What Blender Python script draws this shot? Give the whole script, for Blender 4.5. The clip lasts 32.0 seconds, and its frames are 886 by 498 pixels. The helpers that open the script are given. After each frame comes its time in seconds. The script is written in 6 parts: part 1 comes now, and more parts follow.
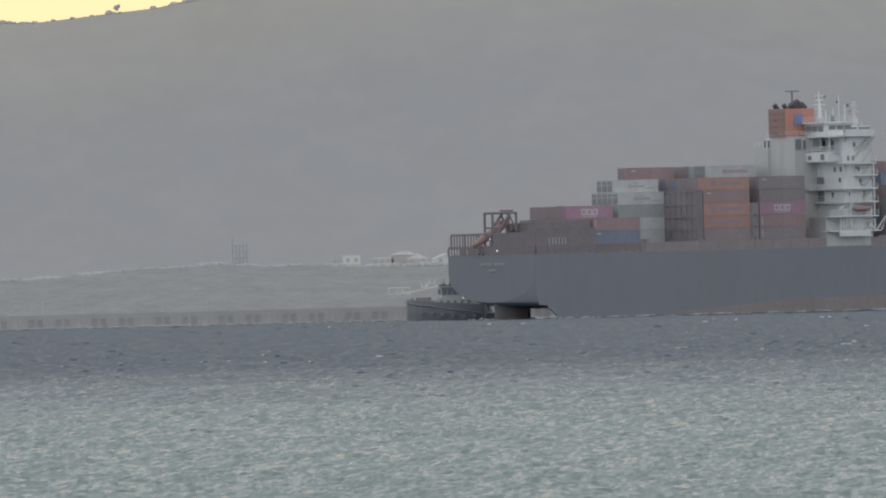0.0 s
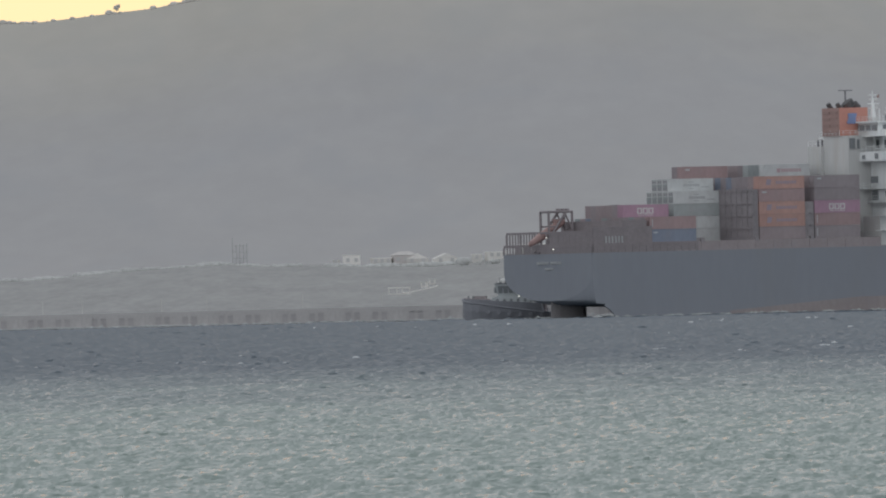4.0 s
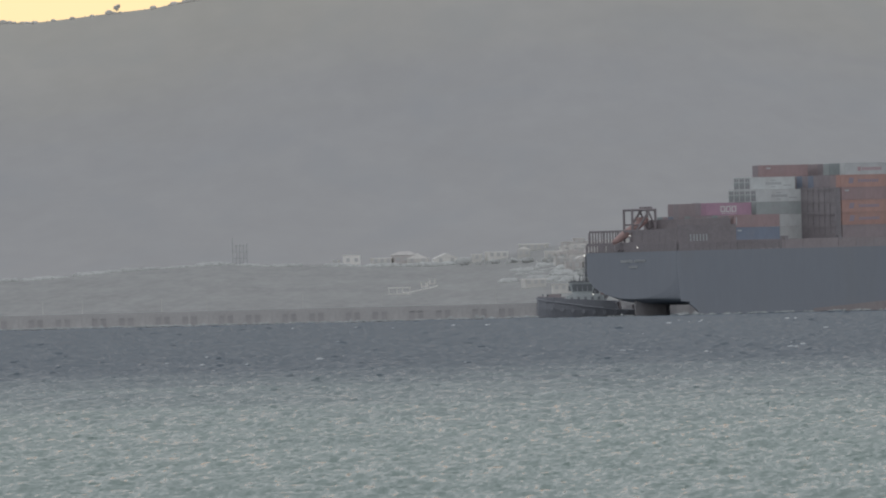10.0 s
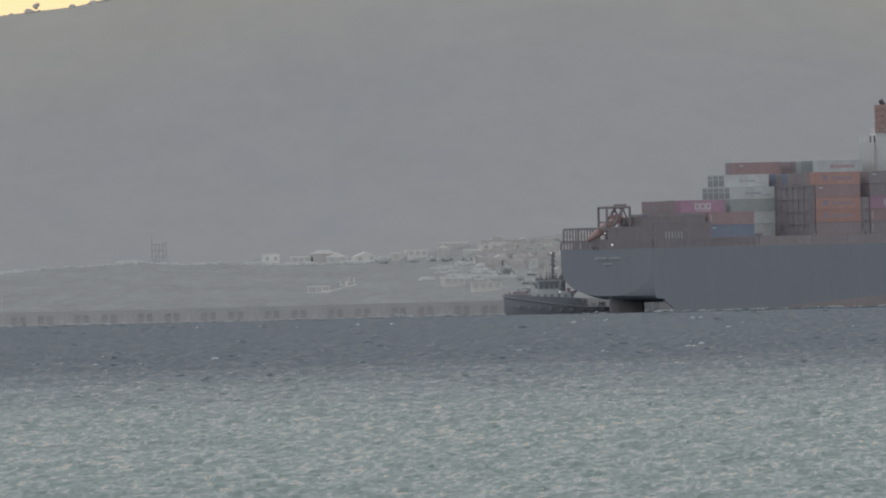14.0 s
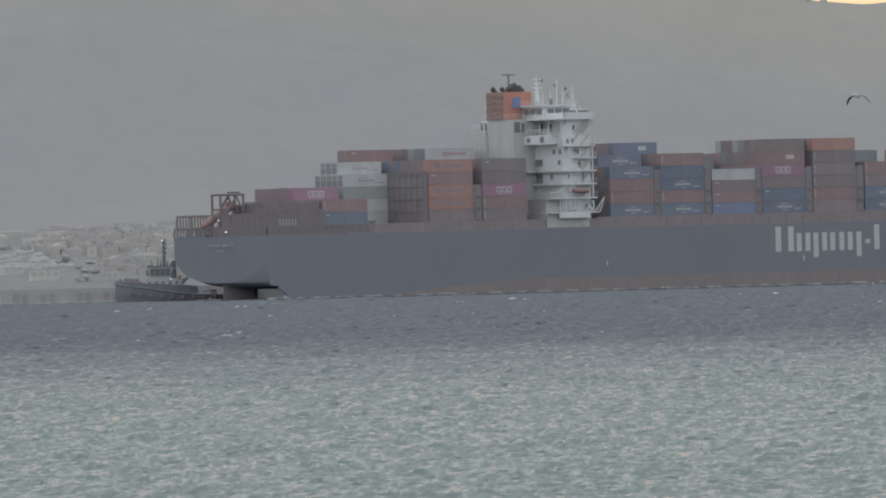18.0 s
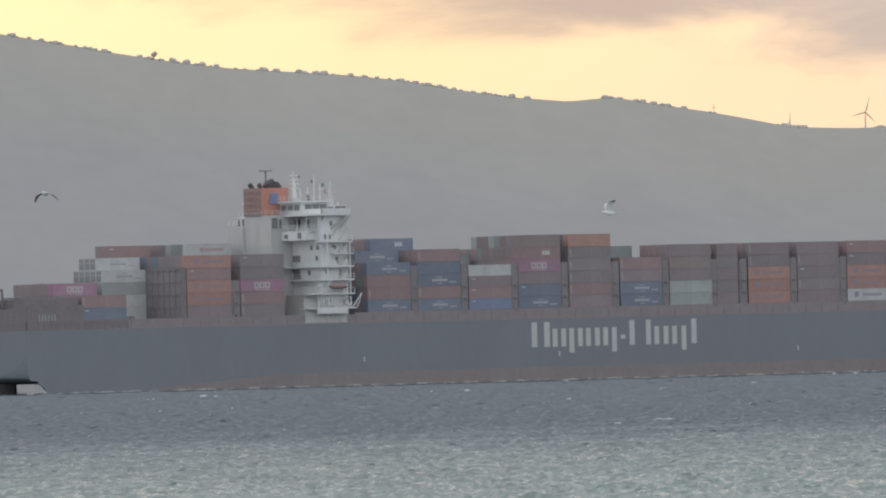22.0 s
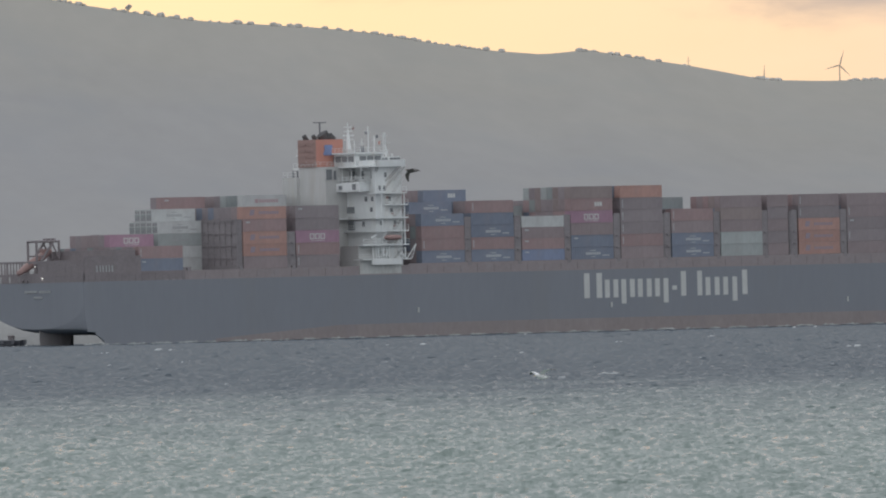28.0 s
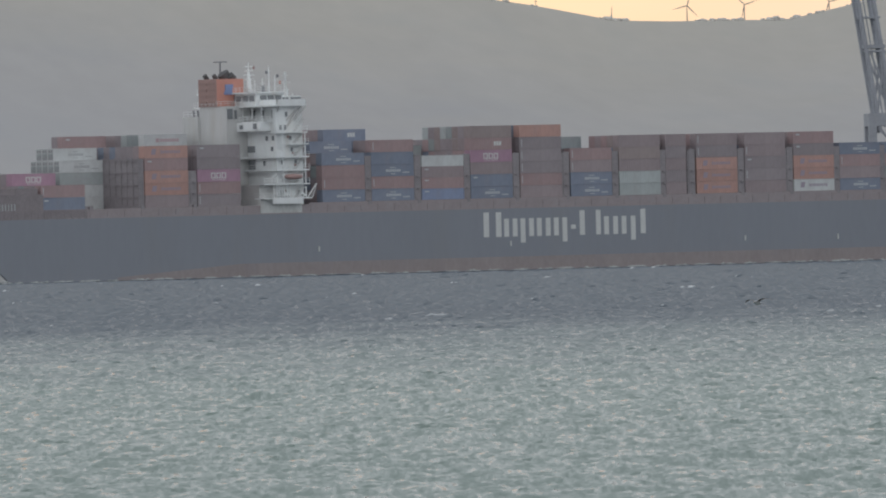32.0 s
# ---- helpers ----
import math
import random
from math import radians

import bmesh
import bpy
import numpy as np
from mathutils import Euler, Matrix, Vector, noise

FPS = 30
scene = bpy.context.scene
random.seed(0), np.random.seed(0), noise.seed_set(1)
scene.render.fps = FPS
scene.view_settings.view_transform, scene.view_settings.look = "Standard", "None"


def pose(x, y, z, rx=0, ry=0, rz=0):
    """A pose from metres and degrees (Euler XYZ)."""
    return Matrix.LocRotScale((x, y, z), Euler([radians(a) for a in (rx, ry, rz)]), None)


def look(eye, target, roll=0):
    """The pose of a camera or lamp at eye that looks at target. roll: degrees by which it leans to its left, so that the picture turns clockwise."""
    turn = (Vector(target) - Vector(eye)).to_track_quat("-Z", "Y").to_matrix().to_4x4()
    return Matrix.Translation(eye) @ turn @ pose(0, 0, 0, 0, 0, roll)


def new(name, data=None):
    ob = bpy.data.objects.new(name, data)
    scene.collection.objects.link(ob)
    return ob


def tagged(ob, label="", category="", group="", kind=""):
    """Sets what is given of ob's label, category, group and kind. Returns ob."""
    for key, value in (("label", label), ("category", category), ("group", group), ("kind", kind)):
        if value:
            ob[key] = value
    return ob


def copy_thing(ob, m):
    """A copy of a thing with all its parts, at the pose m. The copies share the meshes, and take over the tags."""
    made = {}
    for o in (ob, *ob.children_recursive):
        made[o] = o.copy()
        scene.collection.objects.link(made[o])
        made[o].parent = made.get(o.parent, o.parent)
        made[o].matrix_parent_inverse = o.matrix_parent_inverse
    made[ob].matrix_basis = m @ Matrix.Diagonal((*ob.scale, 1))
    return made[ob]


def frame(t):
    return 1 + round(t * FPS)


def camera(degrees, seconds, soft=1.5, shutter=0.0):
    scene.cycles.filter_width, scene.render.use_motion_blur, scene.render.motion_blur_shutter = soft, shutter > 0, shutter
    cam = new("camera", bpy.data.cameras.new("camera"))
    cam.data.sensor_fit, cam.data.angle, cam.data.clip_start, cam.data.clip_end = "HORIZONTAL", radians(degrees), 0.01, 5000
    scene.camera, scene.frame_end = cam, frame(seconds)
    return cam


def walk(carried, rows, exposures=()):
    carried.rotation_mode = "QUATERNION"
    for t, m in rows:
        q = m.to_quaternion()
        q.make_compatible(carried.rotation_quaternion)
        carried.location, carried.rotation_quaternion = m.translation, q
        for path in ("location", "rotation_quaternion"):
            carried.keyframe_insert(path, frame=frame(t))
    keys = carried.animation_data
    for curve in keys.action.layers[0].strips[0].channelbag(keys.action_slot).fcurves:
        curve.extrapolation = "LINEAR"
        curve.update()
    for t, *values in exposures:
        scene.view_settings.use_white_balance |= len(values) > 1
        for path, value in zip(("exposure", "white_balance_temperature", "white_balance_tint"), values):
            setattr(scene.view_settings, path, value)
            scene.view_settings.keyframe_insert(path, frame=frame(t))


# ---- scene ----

F = 22000.0          # the angular unit of the path: 1/F of a radian
EYE = (0.0, 0.0, 10.4)
ROLL = -1.432
cam = camera(4.082, 32.0, soft=2.0)


def aim(pan, tilt):
    """A camera pose from its pan and tilt, both in units of 1/F radian."""
    a, b = pan / F, tilt / F
    return look(EYE, (1000 * math.sin(a), 1000 * math.cos(a), EYE[2] + 1000 * math.tan(b)), ROLL)


PATH = [(0, 0.4, 46.8), (12, 0.2, 46.8), (12.5, -9.3, 47.8), (13, 69.7, 45.1), (13.5, 124.7, 42.1), (15.5, 262.7, 32.1), (16, 420.9, 14.2), (16.5, 595.9, 8.0),
        (17, 740.9, -5.9), (17.5, 846.7, -5.4), (18, 923.6, 1.2), (18.5, 975.7, 22.7), (19, 1017.8, 53.7), (19.5, 1046.1, 65.6), (20, 1077.6, 64.4), (20.5, 1110.4, 48.7),
        (21, 1219.1, 22.9), (21.5, 1329.3, 19.3), (22, 1451.4, 159.6), (22.5, 1545.9, 199.4), (23, 1609.9, 166.3), (23.5, 1624.3, 139.3), (24, 1608.4, 104.9), (24.5, 1582.9, 86.6),
        (25, 1539.9, 77.8), (25.5, 1488.9, 109.8), (27.5, 1506.4, 40.2), (28, 1494.8, 75.1), (28.5, 1470.3, 114.4), (29, 1459.1, 117.9), (29.5, 1480.0, 62.4), (30, 1528.2, -7.7),
        (30.5, 1563.6, -29.0), (31, 1573.7, 14.4), (31.5, 1628.3, 33.6), (32, 1762.1, -37.1)]
walk(cam, [(t, aim(p, q)) for t, p, q in PATH],
     exposures=[(0, 0.0), (3, -0.02), (6, -0.04), (7, -0.08), (13, -0.1), (16, -0.12), (17, -0.08), (18, -0.01), (18.5, 0.03), (19, 0.07), (20, 0.08), (22, 0.09), (23, 0.04), (24, 0.03), (25, 0.02), (30, 0.0), (32, 0.06)])

# ---- light ----
SUN_EL, SUN_AZ = 0.8, 0.0     # degrees: height, and to the right of straight ahead
world = bpy.data.worlds.new("evening_sky")
scene.world = world
world.use_nodes = True
wn, wl = world.node_tree.nodes, world.node_tree.links
wn.clear()


def wnode(kind, **values):
    n = wn.new(kind)
    for k, v in values.items():
        n.inputs[k].default_value = v
    return n


sky = wn.new("ShaderNodeTexSky")
sky.sky_type = "NISHITA"
sky.sun_disc = False
sky.sun_elevation, sky.sun_rotation = radians(SUN_EL), radians(SUN_AZ)
sky.air_density, sky.dust_density = 1.4, 3.0
coord = wn.new("ShaderNodeTexCoord")
to_sun = Vector((math.sin(radians(SUN_AZ)), math.cos(radians(SUN_AZ)), math.tan(radians(2.0)))).normalized()
dot = wn.new("ShaderNodeVectorMath")
dot.operation = "DOT_PRODUCT"
dot.inputs[1].default_value = to_sun
wl.new(coord.outputs["Generated"], dot.inputs[0])
near_sun = wn.new("ShaderNodeMapRange")
near_sun.inputs["From Min"].default_value, near_sun.inputs["From Max"].default_value = 0.958, 1.0
wl.new(dot.outputs["Value"], near_sun.inputs["Value"])
glow_shape = wn.new("ShaderNodeMath")
glow_shape.operation = "POWER"
glow_shape.inputs[1].default_value = 2.0
wl.new(near_sun.outputs["Result"], glow_shape.inputs[0])
stretch = wn.new("ShaderNodeMapping")
stretch.inputs["Scale"].default_value = (38, 38, 120)
wl.new(coord.outputs["Generated"], stretch.inputs["Vector"])
cloud = wnode("ShaderNodeTexNoise", Scale=1.0, Detail=6.0, Roughness=0.55, Distortion=0.4)
wl.new(stretch.outputs["Vector"], cloud.inputs["Vector"])
cloud_shape = wn.new("ShaderNodeMapRange")
cloud_shape.inputs["From Min"].default_value, cloud_shape.inputs["From Max"].default_value = 0.42, 0.68
wl.new(cloud.outputs["Fac"], cloud_shape.inputs["Value"])
overcast = wn.new("ShaderNodeMix")
overcast.data_type = "RGBA"
overcast.inputs[6].default_value, overcast.inputs[7].default_value = (0.60, 0.635, 0.675, 1), (0.50, 0.515, 0.54, 1)
wl.new(cloud_shape.outputs["Result"], overcast.inputs[0])
glow = wn.new("ShaderNodeMix")
glow.data_type = "RGBA"
glow_tone = wn.new("ShaderNodeMix")
glow_tone.data_type = "RGBA"
glow_tone.inputs[6].default_value, glow_tone.inputs[7].default_value = (0.96, 0.775, 0.43, 1), (0.93, 0.635, 0.355, 1)
east = wn.new("ShaderNodeSeparateXYZ")
wl.new(coord.outputs["Generated"], east.inputs[0])
turned = wn.new("ShaderNodeMapRange")
turned.inputs["From Min"].default_value, turned.inputs["From Max"].default_value = 0.02, 0.11
wl.new(east.outputs["X"], turned.inputs["Value"])
wl.new(turned.outputs["Result"], glow_tone.inputs[0])
wl.new(glow_tone.outputs[2], glow.inputs[7])
wl.new(glow_shape.outputs["Value"], glow.inputs[0])
wl.new(overcast.outputs[2], glow.inputs[6])
# a grey cloud deck closes the glow from above, with a ragged edge
height = wn.new("ShaderNodeSeparateXYZ")
wl.new(coord.outputs["Generated"], height.inputs[0])
ragged = wn.new("ShaderNodeMath")
ragged.operation = "MULTIPLY_ADD"
ragged.inputs[1].default_value = 0.014
wl.new(cloud.outputs["Fac"], ragged.inputs[0])
lower_east = wn.new("ShaderNodeMath")      # the deck hangs lower towards the east
lower_east.operation = "MULTIPLY_ADD"
lower_east.inputs[1].default_value = 0.10
wl.new(height.outputs["X"], lower_east.inputs[0])
wl.new(height.outputs["Z"], lower_east.inputs[2])
wl.new(lower_east.outputs["Value"], ragged.inputs[2])
deck = wn.new("ShaderNodeMapRange")
deck.interpolation_type = "SMOOTHSTEP"
deck.inputs["From Min"].default_value, deck.inputs["From Max"].default_value = 0.0375, 0.0425
deck.inputs["To Max"].default_value = 0.95
wl.new(ragged.outputs["Value"], deck.inputs["Value"])
veil = wn.new("ShaderNodeMix")
veil.data_type = "RGBA"
wl.new(deck.outputs["Result"], veil.inputs[0])
wl.new(glow.outputs[2], veil.inputs[6])
warm_grey = wn.new("ShaderNodeMix")
warm_grey.data_type = "RGBA"
warm_grey.inputs[7].default_value = (0.37, 0.33, 0.27, 1)
wl.new(glow_shape.outputs["Value"], warm_grey.inputs[0])
wl.new(overcast.outputs[2], warm_grey.inputs[6])
wl.new(warm_grey.outputs[2], veil.inputs[7])
bg_cloud = wn.new("ShaderNodeBackground")
bg_cloud.inputs["Strength"].default_value = 1.2
wl.new(veil.outputs[2], bg_cloud.inputs["Color"])
bg_sky = wn.new("ShaderNodeBackground")
bg_sky.inputs["Strength"].default_value = 0.03
wl.new(sky.outputs["Color"], bg_sky.inputs["Color"])
both = wn.new("ShaderNodeAddShader")
wl.new(bg_cloud.outputs[0], both.inputs[0])
wl.new(bg_sky.outputs[0], both.inputs[1])
wout = wn.new("ShaderNodeOutputWorld")
wl.new(both.outputs[0], wout.inputs["Surface"])

sun_data = bpy.data.lights.new("sun", "SUN")
sun_data.energy, sun_data.angle, sun_data.color = 2.0, radians(0.6), (1.0, 0.78, 0.52)
sun = new("sun", sun_data)
sun.matrix_world = look((3000 * math.sin(radians(SUN_AZ)), 3000 * math.cos(radians(SUN_AZ)), 3000 * math.tan(radians(SUN_EL))), (0, 0, 0))


# ---- materials ----
def mat(name, color, rough=0.7, metal=0.0, spread=0.10, size=3.0, fine=0.6, bump=0.0, stain=None, stain_amount=0.0, per_object=0.0, streak=1.0, deep=1.0):
    """A painted or natural surface: two scales of variation, optional stains and relief."""
    m = bpy.data.materials.new(name)
    m.use_nodes = True
    n, l = m.node_tree.nodes, m.node_tree.links
    b = n["Principled BSDF"]
    b.inputs["Metallic"].default_value = metal
    b.inputs["Specular IOR Level"].default_value = 0.3
    tc = n.new("ShaderNodeTexCoord")
    mp = n.new("ShaderNodeMapping")
    mp.inputs["Scale"].default_value = (1, 1 / deep, 1 / streak)
    l.new(tc.outputs["Object"], mp.inputs["Vector"])
    big = n.new("ShaderNodeTexNoise")
    big.inputs["Scale"].default_value, big.inputs["Detail"].default_value = 1.0 / size, 5
    small = n.new("ShaderNodeTexNoise")
    small.inputs["Scale"].default_value, small.inputs["Detail"].default_value = 1.0 / fine, 3
    for t in (big, small):
        l.new(mp.outputs["Vector"], t.inputs["Vector"])
    s = n.new("ShaderNodeMath")
    s.operation = "ADD"
    l.new(big.outputs["Fac"], s.inputs[0])
    l.new(small.outputs["Fac"], s.inputs[1])
    r = n.new("ShaderNodeMapRange")
    r.inputs["From Min"].default_value, r.inputs["From Max"].default_value = 0.6, 1.4
    r.inputs["To Min"].default_value, r.inputs["To Max"].default_value = 1 - spread * 1.6, 1 + spread * 1.6
    l.new(s.outputs["Value"], r.inputs["Value"])
    amount = r.outputs["Result"]
    if per_object:
        oi = n.new("ShaderNodeObjectInfo")
        r2 = n.new("ShaderNodeMapRange")
        r2.inputs["To Min"].default_value, r2.inputs["To Max"].default_value = 1 - per_object, 1 + per_object
        l.new(oi.outputs["Random"], r2.inputs["Value"])
        mul = n.new("ShaderNodeMath")
        mul.operation = "MULTIPLY"
        l.new(amount, mul.inputs[0])
        l.new(r2.outputs["Result"], mul.inputs[1])
        amount = mul.outputs["Value"]
    v = n.new("ShaderNodeVectorMath")
    v.operation = "SCALE"
    v.inputs[0].default_value = color
    l.new(amount, v.inputs["Scale"])
    out = v.outputs["Vector"]
    if stain:
        mx = n.new("ShaderNodeMix")
        mx.data_type = "RGBA"
        mx.inputs[7].default_value = (*stain, 1)
        st = n.new("ShaderNodeTexNoise")
        st.inputs["Scale"].default_value, st.inputs["Detail"].default_value = 1.7 / size, 8
        l.new(mp.outputs["Vector"], st.inputs["Vector"])
        sr = n.new("ShaderNodeMapRange")
        sr.inputs["From Min"].default_value, sr.inputs["From Max"].default_value = 0.52, 0.72
        sr.inputs["To Max"].default_value = stain_amount
        l.new(st.outputs["Fac"], sr.inputs["Value"])
        l.new(sr.outputs["Result"], mx.inputs[0])
        l.new(out, mx.inputs[6])
        out = mx.outputs[2]
    l.new(out, b.inputs["Base Color"])
    rr = n.new("ShaderNodeMapRange")
    rr.inputs["To Min"].default_value, rr.inputs["To Max"].default_value = rough - 0.08, min(1.0, rough + 0.08)
    l.new(small.outputs["Fac"], rr.inputs["Value"])
    l.new(rr.outputs["Result"], b.inputs["Roughness"])
    if bump:
        bp = n.new("ShaderNodeBump")
        bp.inputs["Strength"].default_value, bp.inputs["Distance"].default_value = 0.6, bump
        l.new(s.outputs["Value"], bp.inputs["Height"])
        l.new(bp.outputs["Normal"], b.inputs["Normal"])
    return m


# ship, tug and shore base colours hold the haze: darks lifted, hues greyed
HULL = mat("hazed_hull_slate", (0.268, 0.284, 0.319), 0.8, spread=0.03, size=14, fine=1.5, stain=(0.275, 0.275, 0.275), stain_amount=0.25, streak=4)
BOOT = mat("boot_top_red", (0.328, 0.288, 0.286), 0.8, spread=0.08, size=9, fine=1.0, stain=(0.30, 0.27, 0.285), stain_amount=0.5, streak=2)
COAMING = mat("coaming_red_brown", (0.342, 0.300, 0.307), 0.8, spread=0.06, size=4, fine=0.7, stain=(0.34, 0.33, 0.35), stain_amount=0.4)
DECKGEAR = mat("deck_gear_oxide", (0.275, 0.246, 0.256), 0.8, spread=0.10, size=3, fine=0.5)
HOUSE_WHITE = mat("house_white_paint", (0.80, 0.82, 0.82), 0.6, spread=0.04, size=4, fine=0.7, stain=(0.58, 0.50, 0.42), stain_amount=0.25, streak=4)
HOUSE_GREY = mat("casing_pale_grey", (0.60, 0.60, 0.59), 0.7, spread=0.05, size=5, fine=0.8, stain=(0.50, 0.44, 0.38), stain_amount=0.3, streak=5)
FUNNEL_OR = mat("funnel_orange", (0.60, 0.29, 0.235), 0.6, spread=0.05, size=3, fine=0.5)
FUNNEL_DK = mat("funnel_louvre_brown", (0.40, 0.275, 0.25), 0.8, spread=0.06, size=2, fine=0.4)
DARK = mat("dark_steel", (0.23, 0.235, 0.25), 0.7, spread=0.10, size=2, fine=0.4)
GLASS = mat("dark_window_glass", (0.25, 0.262, 0.275), 0.25, spread=0.05, size=2, fine=0.5)
MARK_BLUE = mat("mark_blue", (0.24, 0.30, 0.50), 0.6, spread=0.05)
LIFE_OR = mat("lifeboat_orange", (0.40, 0.268, 0.252), 0.5, spread=0.05)
LETTER = mat("letter_offwhite", (0.62, 0.63, 0.62), 0.7, spread=0.05, size=5, fine=0.8)
CONCRETE = mat("breakwater_concrete", (0.535, 0.515, 0.51), 0.9, spread=0.08, size=5, fine=0.8, stain=(0.48, 0.465, 0.455), stain_amount=0.5, bump=0.02)
# darker copy of the concrete: the recesses' shade put into colour
RECESS_SHADE = mat("breakwater_recess_shade", (0.455, 0.435, 0.44), 0.9, spread=0.06, size=2, fine=0.5)
HOUSE_WALL = mat("town_white_plaster", (0.60, 0.58, 0.56), 0.9, spread=0.08, size=3, fine=0.8, per_object=0.16)
HOUSE_LIME = mat("town_lime_white", (0.72, 0.70, 0.67), 0.9, spread=0.06, size=3, fine=0.8, per_object=0.16)
HOUSE_PINK = mat("town_pink_plaster", (0.575, 0.545, 0.53), 0.9, spread=0.06, size=3, fine=0.8, per_object=0.08)
HOUSE_ROOF = mat("town_roof_tile", (0.53, 0.505, 0.49), 0.9, spread=0.08, size=2, fine=0.5, per_object=0.10)
TOWN_WINDOW = mat("town_window", (0.56, 0.555, 0.55), 0.5, spread=0.05)
# leaf colours raised to haze grey, which also lifts the crowns' own shade
LEAF = mat("hazed_shore_foliage", (0.63, 0.635, 0.625), 0.95, spread=0.06, size=3, fine=0.6, per_object=0.08)
RIDGE_LEAF = mat("hazed_ridge_foliage", (0.74, 0.715, 0.68), 0.95, spread=0.10, size=1.5, fine=0.4, per_object=0.08)
for leaf in (LEAF, RIDGE_LEAF):
    # leaves pass part of the light
    n, l = leaf.node_tree.nodes, leaf.node_tree.links
    b = n["Principled BSDF"]
    tr = n.new("ShaderNodeBsdfTranslucent")
    l.new(b.inputs["Base Color"].links[0].from_socket, tr.inputs["Color"])
    mx = n.new("ShaderNodeMixShader")
    mx.inputs[0].default_value = 0.3
    l.new(b.outputs[0], mx.inputs[1])
    l.new(tr.outputs[0], mx.inputs[2])
    l.new(mx.outputs[0], n["Material Output"].inputs["Surface"])
BARK = mat("bark", (0.31, 0.30, 0.295), 0.95, spread=0.10, size=1, fine=0.2)
TURBINE = mat("turbine_grey", (0.40, 0.37, 0.34), 0.6, spread=0.04)
PYLON = mat("pylon_galvanised", (0.45, 0.45, 0.455), 0.7, spread=0.06)
CRANE = mat("crane_blue_grey", (0.34, 0.355, 0.385), 0.7, spread=0.06, size=4, fine=0.8)
# the tug's blacks are raised to grey as haze would
TUG_HULL = mat("hazed_tug_black", (0.265, 0.27, 0.295), 0.8, spread=0.06, size=3, fine=0.5)
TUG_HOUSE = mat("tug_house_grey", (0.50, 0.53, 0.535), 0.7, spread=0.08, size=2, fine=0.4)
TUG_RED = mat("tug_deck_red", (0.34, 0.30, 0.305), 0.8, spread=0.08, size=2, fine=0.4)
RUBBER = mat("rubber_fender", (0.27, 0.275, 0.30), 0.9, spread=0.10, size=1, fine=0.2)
LAMP_ON = bpy.data.materials.new("lamp_lit")
LAMP_ON.use_nodes = True
LAMP_ON.node_tree.nodes["Principled BSDF"].inputs["Emission Color"].default_value = (1, 0.95, 0.85, 1)
LAMP_ON.node_tree.nodes["Principled BSDF"].inputs["Emission Strength"].default_value = 1.2
GULL_WHITE = mat("gull_white", (0.85, 0.85, 0.85), 0.9, spread=0.05, size=0.5, fine=0.1)
GULL_GREY = mat("gull_grey_feather", (0.36, 0.36, 0.37), 0.9, spread=0.10, size=0.5, fine=0.1)
GULL_DARK = mat("gull_dark_feather", (0.12, 0.11, 0.105), 0.9, spread=0.12, size=0.5, fine=0.1)
BILL = mat("gull_bill", (0.45, 0.34, 0.12), 0.6, spread=0.05)

# container paints, greyed and lifted by the haze mixed into them
PAINTS = {}
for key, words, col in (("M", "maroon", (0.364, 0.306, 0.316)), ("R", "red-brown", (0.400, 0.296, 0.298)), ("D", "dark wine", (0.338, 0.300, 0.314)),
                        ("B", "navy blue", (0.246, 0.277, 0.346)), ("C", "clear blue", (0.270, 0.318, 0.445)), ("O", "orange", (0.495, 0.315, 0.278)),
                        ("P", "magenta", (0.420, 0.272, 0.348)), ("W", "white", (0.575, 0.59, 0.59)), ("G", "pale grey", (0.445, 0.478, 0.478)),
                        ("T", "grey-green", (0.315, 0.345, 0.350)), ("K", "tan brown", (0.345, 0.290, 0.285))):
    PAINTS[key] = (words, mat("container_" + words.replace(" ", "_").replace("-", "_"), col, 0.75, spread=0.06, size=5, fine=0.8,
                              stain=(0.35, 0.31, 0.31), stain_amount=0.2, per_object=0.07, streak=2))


# ---- building helpers ----
def part(name, bm, material, parent=None, label="", smooth=False):
    me = bpy.data.meshes.new(name)
    bm.normal_update()
    bm.to_mesh(me)
    bm.free()
    for m in (material if isinstance(material, (list, tuple)) else (material,)):
        me.materials.append(m)
    if smooth:
        me.polygons.foreach_set("use_smooth", [True] * len(me.polygons))
    ob = new(name, me)
    if parent:
        ob.parent = parent
    if label:
        tagged(ob, label)
    return ob


def box(bm, x0, x1, y0, y1, z0, z1, mi=0):
    v = [bm.verts.new(p) for p in ((x0, y0, z0), (x1, y0, z0), (x1, y1, z0), (x0, y1, z0), (x0, y0, z1), (x1, y0, z1), (x1, y1, z1), (x0, y1, z1))]
    for q in ((0, 3, 2, 1), (4, 5, 6, 7), (0, 1, 5, 4), (1, 2, 6, 5), (2, 3, 7, 6), (3, 0, 4, 7)):
        bm.faces.new([v[i] for i in q]).material_index = mi
    return v


def bar(bm, p, q, r=0.1, n=6, r2=None, mi=0):
    """A round bar from p to q."""
    p, q = Vector(p), Vector(q)
    d = (q - p).normalized()
    a = d.orthogonal().normalized()
    c = d.cross(a)
    r2 = r if r2 is None else r2
    rings = []
    for o, rad in ((p, r), (q, r2)):
        rings.append([bm.verts.new(o + (a * math.cos(2 * math.pi * k / n) + c * math.sin(2 * math.pi * k / n)) * rad) for k in range(n)])
    for k in range(n):
        bm.faces.new((rings[0][k], rings[0][(k + 1) % n], rings[1][(k + 1) % n], rings[1][k])).material_index = mi
    bm.faces.new(rings[0][::-1]).material_index = mi
    bm.faces.new(rings[1]).material_index = mi


